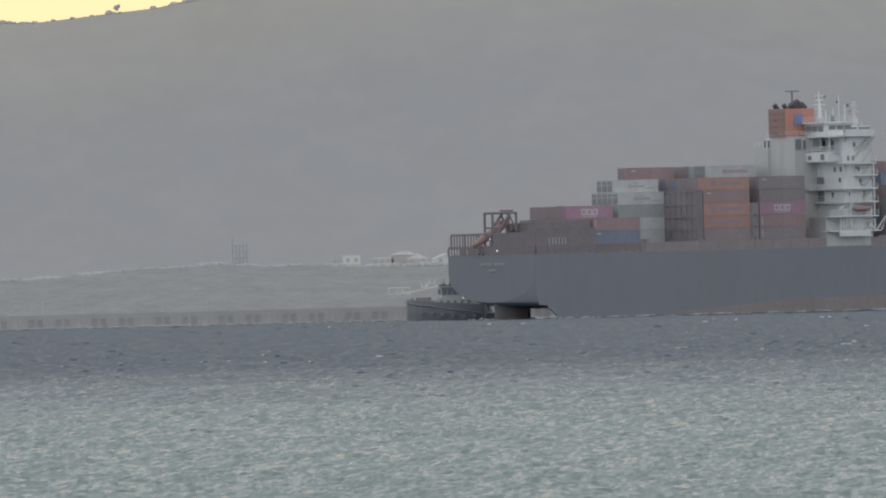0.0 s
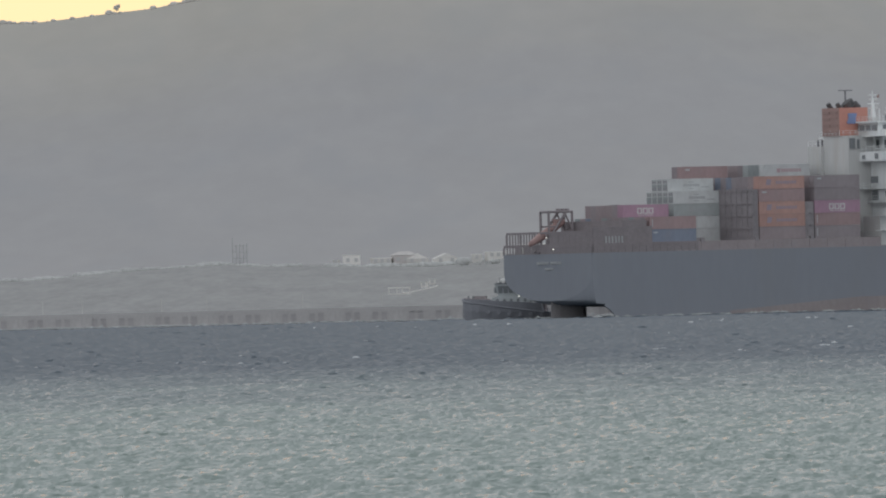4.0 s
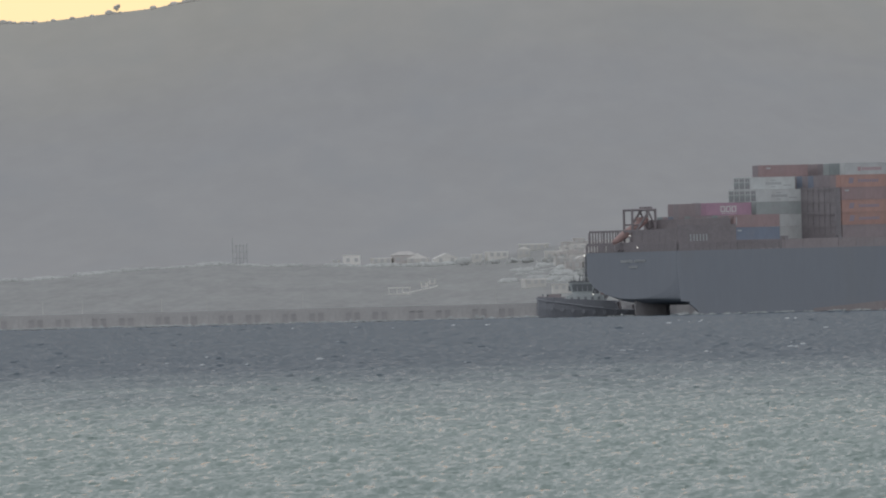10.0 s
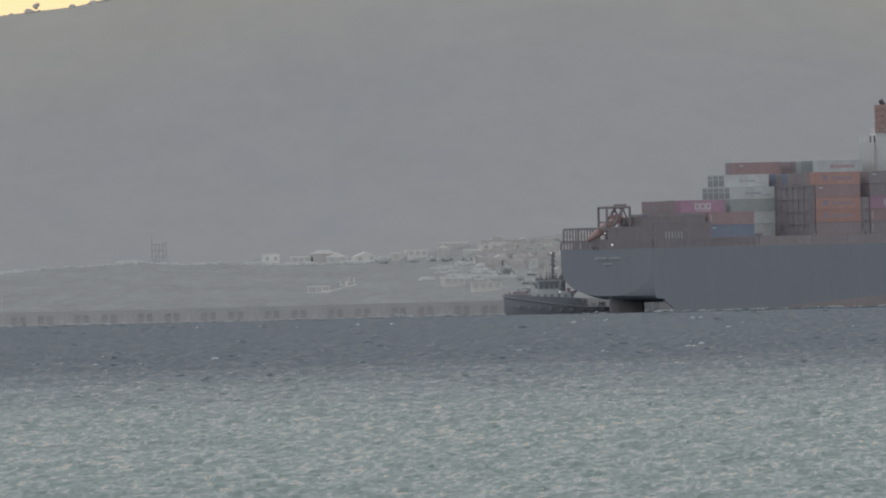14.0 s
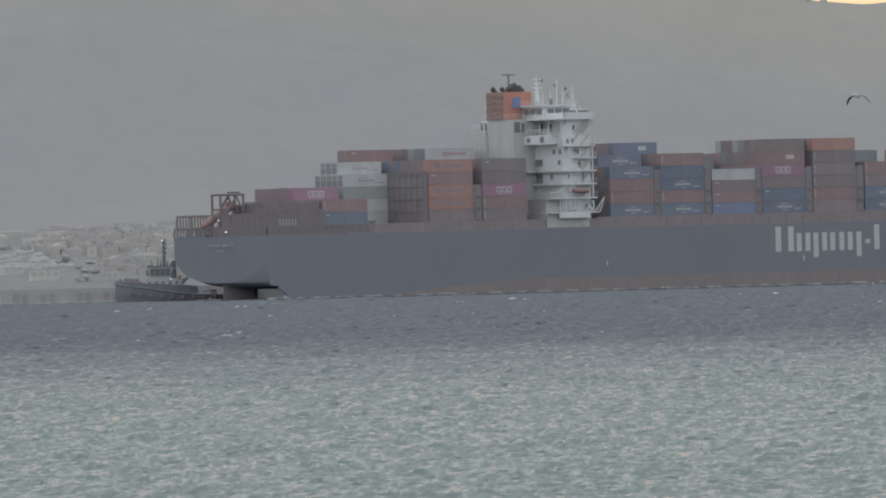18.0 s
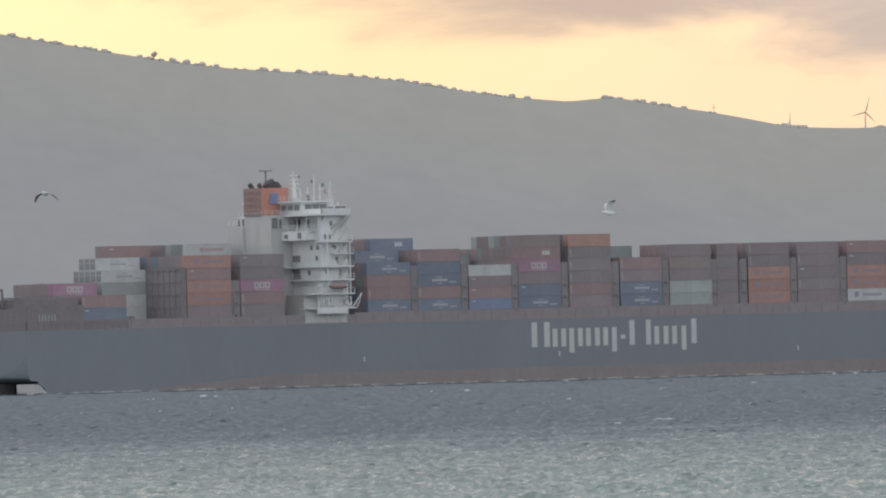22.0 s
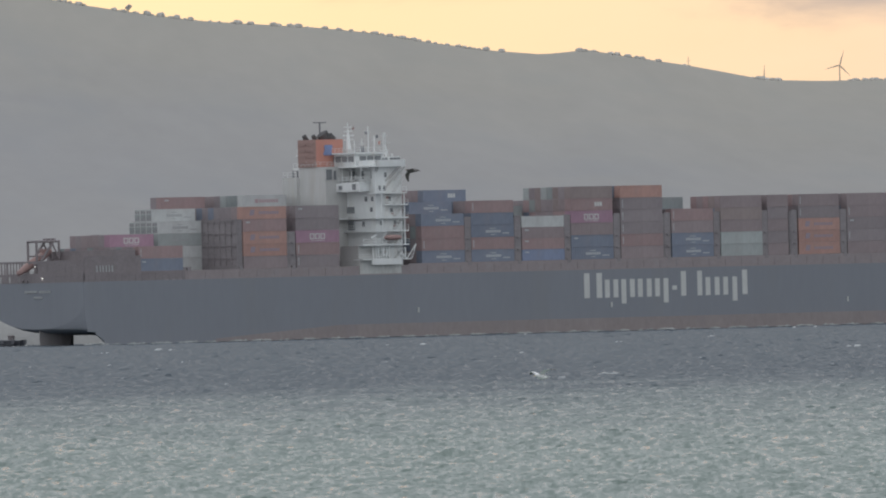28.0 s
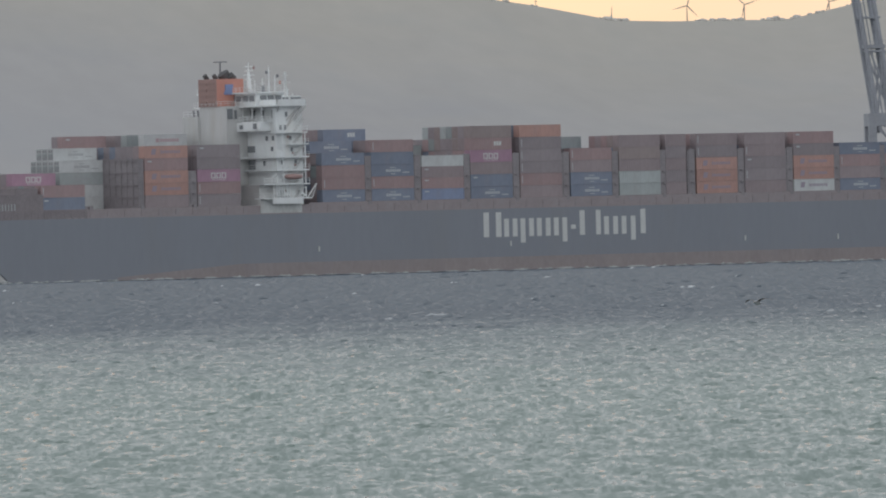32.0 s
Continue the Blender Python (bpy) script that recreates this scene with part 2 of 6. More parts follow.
def loft(bm, rings, closed=True, caps=True, mi=None):
    vs = [[bm.verts.new(p) for p in ring] for ring in rings]
    n = len(rings[0])
    for i in range(len(vs) - 1):
        for k in range(n if closed else n - 1):
            f = bm.faces.new((vs[i][k], vs[i][(k + 1) % n], vs[i + 1][(k + 1) % n], vs[i + 1][k]))
            if mi:
                f.material_index = mi(i, k)
    if caps:
        bm.faces.new(vs[0][::-1])
        bm.faces.new(vs[-1])
    return vs


def made(*boxes):
    bm = bmesh.new()
    for b in boxes:
        box(bm, *b)
    return bm


def empty(name, label, category, group="", kind=""):
    e = new(name)
    e.empty_display_size = 0.5
    return tagged(e, label, category, group, kind)


# ---- the sea ----
SEA_EDGE = 3250.0


def sea_material():
    m = bpy.data.materials.new("sea_water")
    m.use_nodes = True
    n, l = m.node_tree.nodes, m.node_tree.links
    b = n["Principled BSDF"]
    b.inputs["IOR"].default_value = 1.33
    tc = n.new("ShaderNodeTexCoord")
    sep = n.new("ShaderNodeSeparateXYZ")
    l.new(tc.outputs["Object"], sep.inputs[0])
    patch = n.new("ShaderNodeTexNoise")
    patch.inputs["Scale"].default_value, patch.inputs["Detail"].default_value = 0.02, 5
    l.new(tc.outputs["Object"], patch.inputs["Vector"])
    wob = n.new("ShaderNodeMath")
    wob.operation = "MULTIPLY_ADD"
    wob.inputs[1].default_value = 500.0
    l.new(patch.outputs["Fac"], wob.inputs[0])
    l.new(sep.outputs["Y"], wob.inputs[2])
    # colour and gloss go by distance: paler and shinier near, darker far
    near_water = n.new("ShaderNodeMapRange")
    near_water.interpolation_type = "SMOOTHSTEP"
    near_water.inputs["From Min"].default_value, near_water.inputs["From Max"].default_value = 1800.0, 960.0
    l.new(wob.outputs["Value"], near_water.inputs["Value"])
    water = n.new("ShaderNodeMix")
    water.data_type = "RGBA"
    water.inputs[6].default_value, water.inputs[7].default_value = (0.086, 0.108, 0.131, 1), (0.196, 0.250, 0.226, 1)
    l.new(near_water.outputs["Result"], water.inputs[0])
    foam = n.new("ShaderNodeAttribute")
    foam.attribute_name = "foam"
    white = n.new("ShaderNodeMix")
    white.data_type = "RGBA"
    white.inputs[7].default_value = (0.75, 0.77, 0.78, 1)
    l.new(foam.outputs["Fac"], white.inputs[0])
    l.new(water.outputs[2], white.inputs[6])
    l.new(white.outputs[2], b.inputs["Base Color"])
    shine = n.new("ShaderNodeMapRange")
    shine.inputs["To Min"].default_value, shine.inputs["To Max"].default_value = 0.08, 0.52
    l.new(near_water.outputs["Result"], shine.inputs["Value"])
    l.new(shine.outputs["Result"], b.inputs["Specular IOR Level"])
    rough = n.new("ShaderNodeMapRange")
    rough.inputs["To Min"].default_value, rough.inputs["To Max"].default_value = 0.15, 0.9
    l.new(foam.outputs["Fac"], rough.inputs["Value"])
    l.new(rough.outputs["Result"], b.inputs["Roughness"])
    # wave facets: the surface normal leans by fine noise at two sizes
    geo = n.new("ShaderNodeNewGeometry")
    lean = None
    # noise sheared and drawn out in depth to read as slanted streaks from the camera; each size is long in that
    # direction and narrow across it
    slant = n.new("ShaderNodeMath")
    slant.operation = "MULTIPLY_ADD"
    slant.inputs[1].default_value = -0.10
    l.new(sep.outputs["Y"], slant.inputs[0])
    l.new(sep.outputs["X"], slant.inputs[2])
    along = n.new("ShaderNodeCombineXYZ")
    l.new(slant.outputs["Value"], along.inputs["X"])
    l.new(sep.outputs["Y"], along.inputs["Y"])
    for across, deep, amount in ((0.9, 0.08, 0.30), (1.7, 0.24, 0.62), (4.0, 0.7, 0.62)):
        mp = n.new("ShaderNodeMapping")
        mp.inputs["Scale"].default_value = (across, deep, 1.0)
        l.new(along.outputs["Vector"], mp.inputs["Vector"])
        t = n.new("ShaderNodeTexNoise")
        t.inputs["Scale"].default_value, t.inputs["Detail"].default_value = 1.0, 3
        l.new(mp.outputs["Vector"], t.inputs["Vector"])
        off = n.new("ShaderNodeVectorMath")
        off.operation = "SUBTRACT"
        off.inputs[1].default_value = (0.5, 0.5, 0.5)
        l.new(t.outputs["Color"], off.inputs[0])
        sc = n.new("ShaderNodeVectorMath")
        sc.operation = "MULTIPLY"
        sc.inputs[1].default_value = (amount, amount, 0.0)
        l.new(off.outputs["Vector"], sc.inputs[0])
        if lean is None:
            lean = sc
            continue
        base, lean = lean, n.new("ShaderNodeVectorMath")
        lean.operation = "ADD"
        l.new(base.outputs["Vector"], lean.inputs[0])
        l.new(sc.outputs["Vector"], lean.inputs[1])
    # farther out the chop is lower
    calm = n.new("ShaderNodeMapRange")
    calm.inputs["To Min"].default_value, calm.inputs["To Max"].default_value = 0.62, 1.0
    l.new(near_water.outputs["Result"], calm.inputs["Value"])
    chop = n.new("ShaderNodeVectorMath")
    chop.operation = "SCALE"
    l.new(lean.outputs["Vector"], chop.inputs[0])
    l.new(calm.outputs["Result"], chop.inputs["Scale"])
    lean = n.new("ShaderNodeVectorMath")
    lean.operation = "ADD"
    l.new(geo.outputs["Normal"], lean.inputs[0])
    l.new(chop.outputs["Vector"], lean.inputs[1])
    steep = n.new("ShaderNodeAttribute")
    steep.attribute_name = "steep"
    face = n.new("ShaderNodeVectorMath")
    face.operation = "SCALE"
    face.inputs[0].default_value = (0.1, -0.75, 0.0)
    l.new(steep.outputs["Fac"], face.inputs["Scale"])
    crest = n.new("ShaderNodeVectorMath")
    crest.operation = "ADD"
    l.new(lean.outputs["Vector"], crest.inputs[0])
    l.new(face.outputs["Vector"], crest.inputs[1])
    toward = n.new("ShaderNodeVectorMath")
    toward.operation = "ADD"
    toward.inputs[1].default_value = (0.0, -0.24, 0.0)
    l.new(crest.outputs["Vector"], toward.inputs[0])
    unit = n.new("ShaderNodeVectorMath")
    unit.operation = "NORMALIZE"
    l.new(toward.outputs["Vector"], unit.inputs[0])
    l.new(unit.outputs["Vector"], b.inputs["Normal"])
    return m


def build_sea():
    rng = np.random.RandomState(7)
    rows, cols = 600, 1800
    inv = np.linspace(1 / 405.0, 1 / SEA_EDGE, rows)
    dist = 1 / inv
    ang = np.linspace(-0.070, 0.160, cols)
    dd, aa = np.meshgrid(dist, ang, indexing="ij")
    x, y = dd * np.sin(aa), dd * np.cos(aa)
    z = np.zeros_like(x)
    for k in range(46):
        length = 0.6 * 1.062 ** k
        heading = radians(-74 + rng.normal() * 34)
        steep = 0.036 * rng.uniform(0.6, 1.3)
        amp = steep * length / (2 * math.pi) * (1.0 if length < 3.2 else (3.2 / length) ** 1.3)
        q = 2 * math.pi / length
        ph = q * (x * math.cos(heading) + y * math.sin(heading)) + rng.uniform(0, 6.28)
        z += amp * (np.sin(ph) + 0.25 * np.sin(2 * ph + 0.6))
    # crests stand sharper than troughs
    sd = z.std()
    z = z + 0.35 * np.maximum(z, 0) ** 2 / (2 * sd)
    gust = np.sin(x * 0.31 + 1.3 * np.sin(y * 0.04)) + np.sin(x * 0.11 - y * 0.017) + np.sin(y * 0.013 + x * 0.006)
    foam = np.clip((z / sd - 2.7) / 0.5, 0, 1) * np.clip((gust - 1.8) / 0.4, 0, 1) * np.clip((dd - 900) / 900, 0, 1)
    steep = np.zeros_like(z)
    # single short crests: steep dark faces, and small breaking caps farther out
    for k in range(1300):
        i, j = rng.randint(2, rows - 8), rng.randint(2, cols - 24)
        near = 1 - i / rows
        w = int(rng.uniform(3 + 5 * near, 7 + 14 * near * rng.rand()))
        h = 1
        lift = rng.uniform(0.0, 0.03)
        curve = rng.uniform(-0.2, 0.2)
        for c in range(w):
            ii = i + int(round(curve * c))
            if not 1 <= ii < rows - 4:
                continue
            e = math.sin(math.pi * (c + 0.7) / (w + 0.4))
            steep[ii:ii + h, j + c] = np.maximum(steep[ii:ii + h, j + c], e * rng.uniform(0.35, 0.9))
            z[ii + h - 1, j + c] += lift * e
            if k % 7 == 0 and i > rows * 0.42 and c < 0.32 * w:
                foam[ii + h, j + c] = max(foam[ii + h, j + c], e * rng.uniform(0.5, 1.0))
    verts = np.stack([x, y, z], -1).reshape(-1, 3)
    i = np.arange(rows * cols).reshape(rows, cols)
    quads = np.stack([i[:-1, :-1], i[:-1, 1:], i[1:, 1:], i[1:, :-1]], -1).reshape(-1, 4)
    # the calmer sheet that carries the sea to the horizon on every side
    far = np.array([(-4900, -4900, -1.6), (4900, -4900, -1.6), (4900, 4900, -1.6), (-4900, 4900, -1.6)], float)
    nv = len(verts)
    verts = np.vstack([verts, far])
    quads = np.vstack([quads, [[nv, nv + 1, nv + 2, nv + 3]]])
    me = bpy.data.meshes.new("sea")
    me.vertices.add(len(verts))
    me.vertices.foreach_set("co", verts.astype(np.float32).ravel())
    me.loops.add(quads.size)
    me.loops.foreach_set("vertex_index", quads.astype(np.int32).ravel())
    me.polygons.add(len(quads))
    me.polygons.foreach_set("loop_start", np.arange(0, quads.size, 4, dtype=np.int32))
    me.update(calc_edges=True)
    me.polygons.foreach_set("use_smooth", np.ones(len(quads), bool))
    at = me.attributes.new("foam", "FLOAT", "POINT")
    at.data.foreach_set("value", np.concatenate([foam.ravel(), np.zeros(4)]).astype(np.float32))
    at = me.attributes.new("steep", "FLOAT", "POINT")
    at.data.foreach_set("value", np.concatenate([steep.ravel(), np.zeros(4)]).astype(np.float32))
    me.materials.append(sea_material())
    return tagged(new("water", me), "choppy grey-green sea with small breaking crests", "sea", kind="structure")


sea = build_sea()

# ---- land: low shore, plateau and the long mountain behind ----
RIDGE_Y = 4480.0
RIDGE = ((-1400, 420), (-774, 465), (-724, 462), (-654, 468), (-578, 476), (-503, 483), (-423, 497), (-300, 522), (-100, 560), (150, 590), (400, 590), (580, 572), (686, 556),
         (785, 538), (885, 518), (985, 501), (1084, 487), (1184, 479), (1284, 471), (1384, 459), (1483, 440), (1583, 424), (1683, 414), (1763, 420), (1832, 407),
         (1932, 390), (1982, 380), (2081, 359), (2181, 355), (2288, 355), (2388, 353), (2438, 363), (2479, 372), (2504, 377), (2600, 400), (3000, 450))
RX, RZ = [r[0] for r in RIDGE], [r[1] for r in RIDGE]


def ridge_height(x):
    px = x / RIDGE_Y * F
    return EYE[2] + np.interp(px, RX, RZ) / F * RIDGE_Y + 0.6


SHORE = ((-1400, 9.0), (-785, 11.7), (-685, 12.1), (-585, 13.4), (-485, 14.1), (-385, 14.8), (-315, 14.0), (-225, 13.8), (-145, 13.5), (-5, 13.4), (120, 15.5), (240, 18.5), (420, 20.0), (600, 20.0), (900, 18.0), (1600, 14.0), (3200, 12.0))
SX, SZ = [r[0] for r in SHORE], [r[1] for r in SHORE]


def land_height(x, y):
    top = np.interp(x / 3300.0 * F, SX, SZ)
    # the harbour basin cuts into the shore to the east
    q = np.clip((x - 150.0) / 120.0, 0, 1)
    y = y - 205.0 * q * q * (3 - 2 * q) * np.clip((3700 - y) / 500.0, 0, 1)
    low = np.clip((y - 2975.0) / 330.0, 0, 1)
    shore = top * (low ** 0.75) * 1.0 - 2.5 * np.clip((2995 - y) / 20.0, 0, 1)
    hill = ridge_height(x * RIDGE_Y / np.maximum(y, 1.0))
    up = np.clip((y - 3420.0) / (RIDGE_Y - 3420.0), 0, 1)
    rise = (hill - top) * (0.35 * up + 0.65 * up ** 1.6)
    down = np.clip((y - RIDGE_Y) / 400.0, 0, 1)
    return shore + rise - down * down * 60


def build_land():
    nx, ny = 420, 240
    xs = np.linspace(-900, 1100, nx)
    ys = np.concatenate([np.linspace(2968, 3420, 110), np.linspace(3430, 4780, 130)])
    yy, xx = np.meshgrid(ys, xs, indexing="ij")
    xw = xx * (0.55 + 0.45 * yy / RIDGE_Y)
    z = land_height(xw, yy)
    rough = np.zeros_like(z)
    rng = np.random.RandomState(3)
    for k in range(24):
        L = 14 * 1.2 ** k
        h = rng.uniform(0, 6.28)
        rough += L * 0.0009 * np.sin(2 * np.pi / L * (xw * np.cos(h) + yy * np.sin(h)) + rng.uniform(0, 6.28)) * (1 if L < 90 else (90 / L) ** 1.3)
    calm = np.clip((yy - 2990) / 60.0, 0, 1) * np.clip((3450 - yy) / 120.0, 0, 1)
    z = z + rough * calm
    verts = np.stack([xw, yy, z], -1).reshape(-1, 3)
    i = np.arange(nx * ny).reshape(ny, nx)
    quads = np.stack([i[:-1, :-1], i[:-1, 1:], i[1:, 1:], i[1:, :-1]], -1).reshape(-1, 4)
    me = bpy.data.meshes.new("ground")
    me.from_pydata(verts.tolist(), [], quads.tolist())
    me.polygons.foreach_set("use_smooth", np.ones(len(quads), bool))
    me.update()
    # both ground colours are haze greys, paler than the scrub itself
    hill_m = mat("hazed_scrub_hillside", (0.362, 0.352, 0.343), 0.95, spread=0.035, size=45, fine=9.0, stain=(0.338, 0.338, 0.338), stain_amount=0.6, deep=7)
    shore_m = mat("hazed_shore_scrub", (0.300, 0.299, 0.296), 0.95, spread=0.10, size=9, fine=2.0, stain=(0.268, 0.270, 0.268), stain_amount=0.85, deep=5)
    # haze glow put into the colour: warmer and lighter towards the crest, cooler below
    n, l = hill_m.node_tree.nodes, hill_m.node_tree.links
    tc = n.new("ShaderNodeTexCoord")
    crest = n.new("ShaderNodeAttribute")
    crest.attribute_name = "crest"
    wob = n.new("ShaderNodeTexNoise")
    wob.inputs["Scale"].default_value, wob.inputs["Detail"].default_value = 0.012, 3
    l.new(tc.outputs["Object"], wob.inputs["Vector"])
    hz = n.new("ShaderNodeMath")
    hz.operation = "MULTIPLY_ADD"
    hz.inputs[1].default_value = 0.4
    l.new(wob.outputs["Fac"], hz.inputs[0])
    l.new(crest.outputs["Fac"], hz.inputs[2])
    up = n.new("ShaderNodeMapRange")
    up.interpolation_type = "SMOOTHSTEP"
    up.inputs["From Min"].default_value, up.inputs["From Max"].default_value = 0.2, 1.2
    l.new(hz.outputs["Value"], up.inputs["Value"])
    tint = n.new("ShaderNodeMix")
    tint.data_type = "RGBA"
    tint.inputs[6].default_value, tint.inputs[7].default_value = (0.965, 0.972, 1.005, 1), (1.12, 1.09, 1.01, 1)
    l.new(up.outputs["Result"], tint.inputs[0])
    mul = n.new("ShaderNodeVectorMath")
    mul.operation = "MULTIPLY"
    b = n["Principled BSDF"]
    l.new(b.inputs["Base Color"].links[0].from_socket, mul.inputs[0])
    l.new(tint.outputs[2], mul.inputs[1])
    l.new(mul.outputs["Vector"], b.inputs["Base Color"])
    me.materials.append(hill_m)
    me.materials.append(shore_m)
    cy = verts[quads[:, 0], 1]
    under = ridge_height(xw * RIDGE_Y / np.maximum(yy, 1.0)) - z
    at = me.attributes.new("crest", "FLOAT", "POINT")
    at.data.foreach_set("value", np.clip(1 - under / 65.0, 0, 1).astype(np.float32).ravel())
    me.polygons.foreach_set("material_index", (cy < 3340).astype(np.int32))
    return tagged(new("ground", me), "hazy grey mountain slope and low scrub-covered shore", "hillside", kind="structure")


land = build_land()


def ground_z(x, y):
    return float(land_height(np.array([x]), np.array([y]))[0])


def at_view(px, dist):
    """World x for a bearing of px/F at that distance."""
    return math.tan(px / F) * dist


# ---- breakwater ----
def build_breakwater():
    y0 = 2935.0
    wall = part("breakwater", made((-160, 92, y0 + 2.2, y0 + 9.0, -3.0, 2.7)), CONCRETE)
    tagged(wall, "long pale concrete breakwater rising from the sea", "breakwater", kind="structure")
    bm = bmesh.new()
    box(bm, -7.485, 7.485, 0, 2.2, 2.2, 3.4)
    box(bm, -7.485, 7.485, 0, 2.2, -3.0, 0.0)
    for a, b in ((-7.485, -4.95), (-3.65, -2.85), (-1.55, 1.45), (2.75, 3.55), (4.85, 7.485)):
        box(bm, a, b, 0.0, 2.2, 0.0, 2.2)
    me = None
    k0 = -784 + 62 + 23
    for k in range(-1, 12):
        x = at_view(k0 + k * 112.2, y0)
        if me is None:
            c = part("caisson", bm, CONCRETE, wall)
            me = c.data
            back = part("recess", made((-5.2, 5.1, 0.16, 2.15, -0.1, 2.3)), RECESS_SHADE, c)
            bme = back.data
        else:
            c = new("caisson", me)
            c.parent = wall
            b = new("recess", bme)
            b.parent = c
        c.location = (x, y0, 0)
    bm = bmesh.new()
    r = random.Random(12)
    for k in range(640):
        x = r.uniform(-118, 78) if k % 3 else r.uniform(-118, -60)
        a, h = r.uniform(0.25, 1.1), r.uniform(0.12, 0.4) * (2.2 if r.random() < 0.06 else 1)
        c = Vector((x, y0 - 0.9 + r.uniform(-0.6, 0.5), r.uniform(-0.05, 0.15)))
        v = [bm.verts.new(c + Vector(d)) for d in ((-a, 0, 0), (0, -0.4, 0), (a, 0, 0), (0, 0.4, 0), (a * r.uniform(-0.4, 0.4), 0, h))]
        for i, j in ((0, 1), (1, 2), (2, 3), (3, 0)):
            bm.faces.new((v[i], v[j], v[4]))
    tagged(part("surf", bm, FOAM), "thin line of surf at the breakwater's foot", "foam", kind="stuff")


FOAM = mat("foam_white", (0.44, 0.45, 0.45), 0.95, spread=0.08, size=1.0, fine=0.2)
build_breakwater()

# ---- the ship: x forward, y to port, z up from the waterline ----
STERN, BOW, BEAM = 23.8, 362.0, 41.2
SHIP_ROWS = [(0, 0.0, 2820.0, 28.54), (8, 26.29, 2834.53, 29.27), (16, 52.43, 2849.34, 29.74), (24, 78.6, 2864.3, 29.97), (32, 105.0, 2879.3, 30.15)]


def ship_pose(row):
    return pose(row[1], row[2], 0.4, 0, 0, row[3])


ship = empty("container_ship", "slate-blue container ship with red boot-top, loaded with stacked containers", "container ship")


def hull_ring(u):
    """Points of the hull section at u, from the starboard top edge round the bottom to the port top edge."""
    top = 14.3
    a = np.clip((u - 300.0) / (BOW - 300.0), 0, 1)
    half = BEAM / 2 * (1 - a ** 2.4) + 0.05
    low = half * (1 - 0.55 * a)
    # long counter above the water aft, then the run of the hull dips in
    bottom = float(np.interp(u, (STERN, 26, 34.5, 38, 43, 50), (3.5, 2.6, 1.9, 1.75, -3.0, -9.0)))
    bottom_port = float(np.interp(u, (STERN, 26, 34.5, 62, 68, 80), (3.5, 2.6, 1.9, 1.75, -1.0, -9.0)))
    c = BEAM / 2

    def side(ends, bottom):
        """One side, from the top edge round the bilge; the transom's corner is rounded away over the given stations, or along the whole run."""
        if ends:
            rz = float(np.interp(u, (*ends, 34.5, 38, 43, 50), (9.8, 7.4, 4.6, 2.75, 2.15, 2.05, -2.7, -8.7))) - bottom
            rx = min(float(np.interp(u, (*ends, 34, 60), (19.0, 12.0, 4.0, 0.3, 0.3, 0.3))), low * 0.92)
        else:
            rz = float(np.interp(u, (STERN, 34, 55, 66, 80), (9.8, 9.6, 9.0, 6.0, -8.7))) - bottom
            rx = min(float(np.interp(u, (STERN, 36, 55, 66, 80), (19.0, 19.0, 17.0, 14.0, 0.3))), low * 0.92)
        pts = []
        for z in (top, 11.0, max(bottom + rz, float(np.interp(u, (46, 60, 95), (0.0, 0.3, 2.75)))) + 0.01):
            pts.append((u, c - np.interp(z, (0, 14), (low, half)), z))
        for k in range(9):
            ang = math.pi / 2 * k / 8
            pts.append((u, c - low + rx * (1 - math.cos(ang)), bottom + rz * (1 - math.sin(ang))))
        return pts

    starboard = side((STERN, STERN + 0.2, STERN + 0.45, STERN + 0.9), bottom)
    port = side((), bottom_port)
    return starboard + [(p[0], 2 * c - p[1], p[2]) for p in port[::-1]]


us = [STERN, 24.0, 24.25, 24.7, 25.2, 25.8, 26.5, 27.6, 28.5, 30, 32, 34.5, 36, 38, 40, 43, 46, 50, 53, 56, 60, 65, 70, 75, 80, 85, 95, 140, 190, 240, 290, 300, 310, 320, 330, 340, 348, 354, 358, 361, BOW]
bm = bmesh.new()
rings = [hull_ring(u) for u in us]
loft(bm, rings, mi=lambda i, k: 1 if us[i] >= 60 and 2 <= k <= 20 else 0)
bm.faces.ensure_lookup_table()
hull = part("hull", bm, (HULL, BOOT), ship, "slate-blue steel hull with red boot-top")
for f in hull.data.polygons:
    f.use_smooth = f.center.z < 9.5 and f.center.x > STERN + 0.1
# rudder under the counter, and the narrow run of the hull ahead of the propeller
bm = bmesh.new()
loft(bm, [[(u, BEAM / 2 - h, -6), (u, BEAM / 2 + h, -6), (u, BEAM / 2 + h, 3.2), (u, BEAM / 2 - h, 3.2)] for u, h in ((24.4, 0.1), (26.5, 0.5), (30.0, 0.8), (32.6, 0.7), (33.6, 0.3))])
# rudder red set paler to lift the deep shade under the counter
RUDDER = mat("rudder_red_lifted", (0.35, 0.33, 0.335), 0.8, spread=0.08, size=3, fine=0.6)
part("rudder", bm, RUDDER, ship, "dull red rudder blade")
bm = bmesh.new()
loft(bm, [[(u + lead * z, BEAM / 2 + w, z) for z, lead in ((-6.0, -rake), (0.0, 0.0), (1.4, -rake), (2.7, -rake)) for w in (-h,)]
          + [(u + lead * z, BEAM / 2 + h, z) for z, lead in ((2.7, -rake), (1.4, -rake), (0.0, 0.0), (-6.0, -rake))] for u, h, rake in ((43.4, 0.25, 0.9), (45.5, 2.0, 0.6), (48.0, 5.5, 0.3), (52.0, 11.0, 0.0))])
part("skeg", bm, HULL, ship)
# starboard-only plate, added to cover the dark overhang in the camera's view; runs down to the water forward of the
# propeller
bm = bmesh.new()
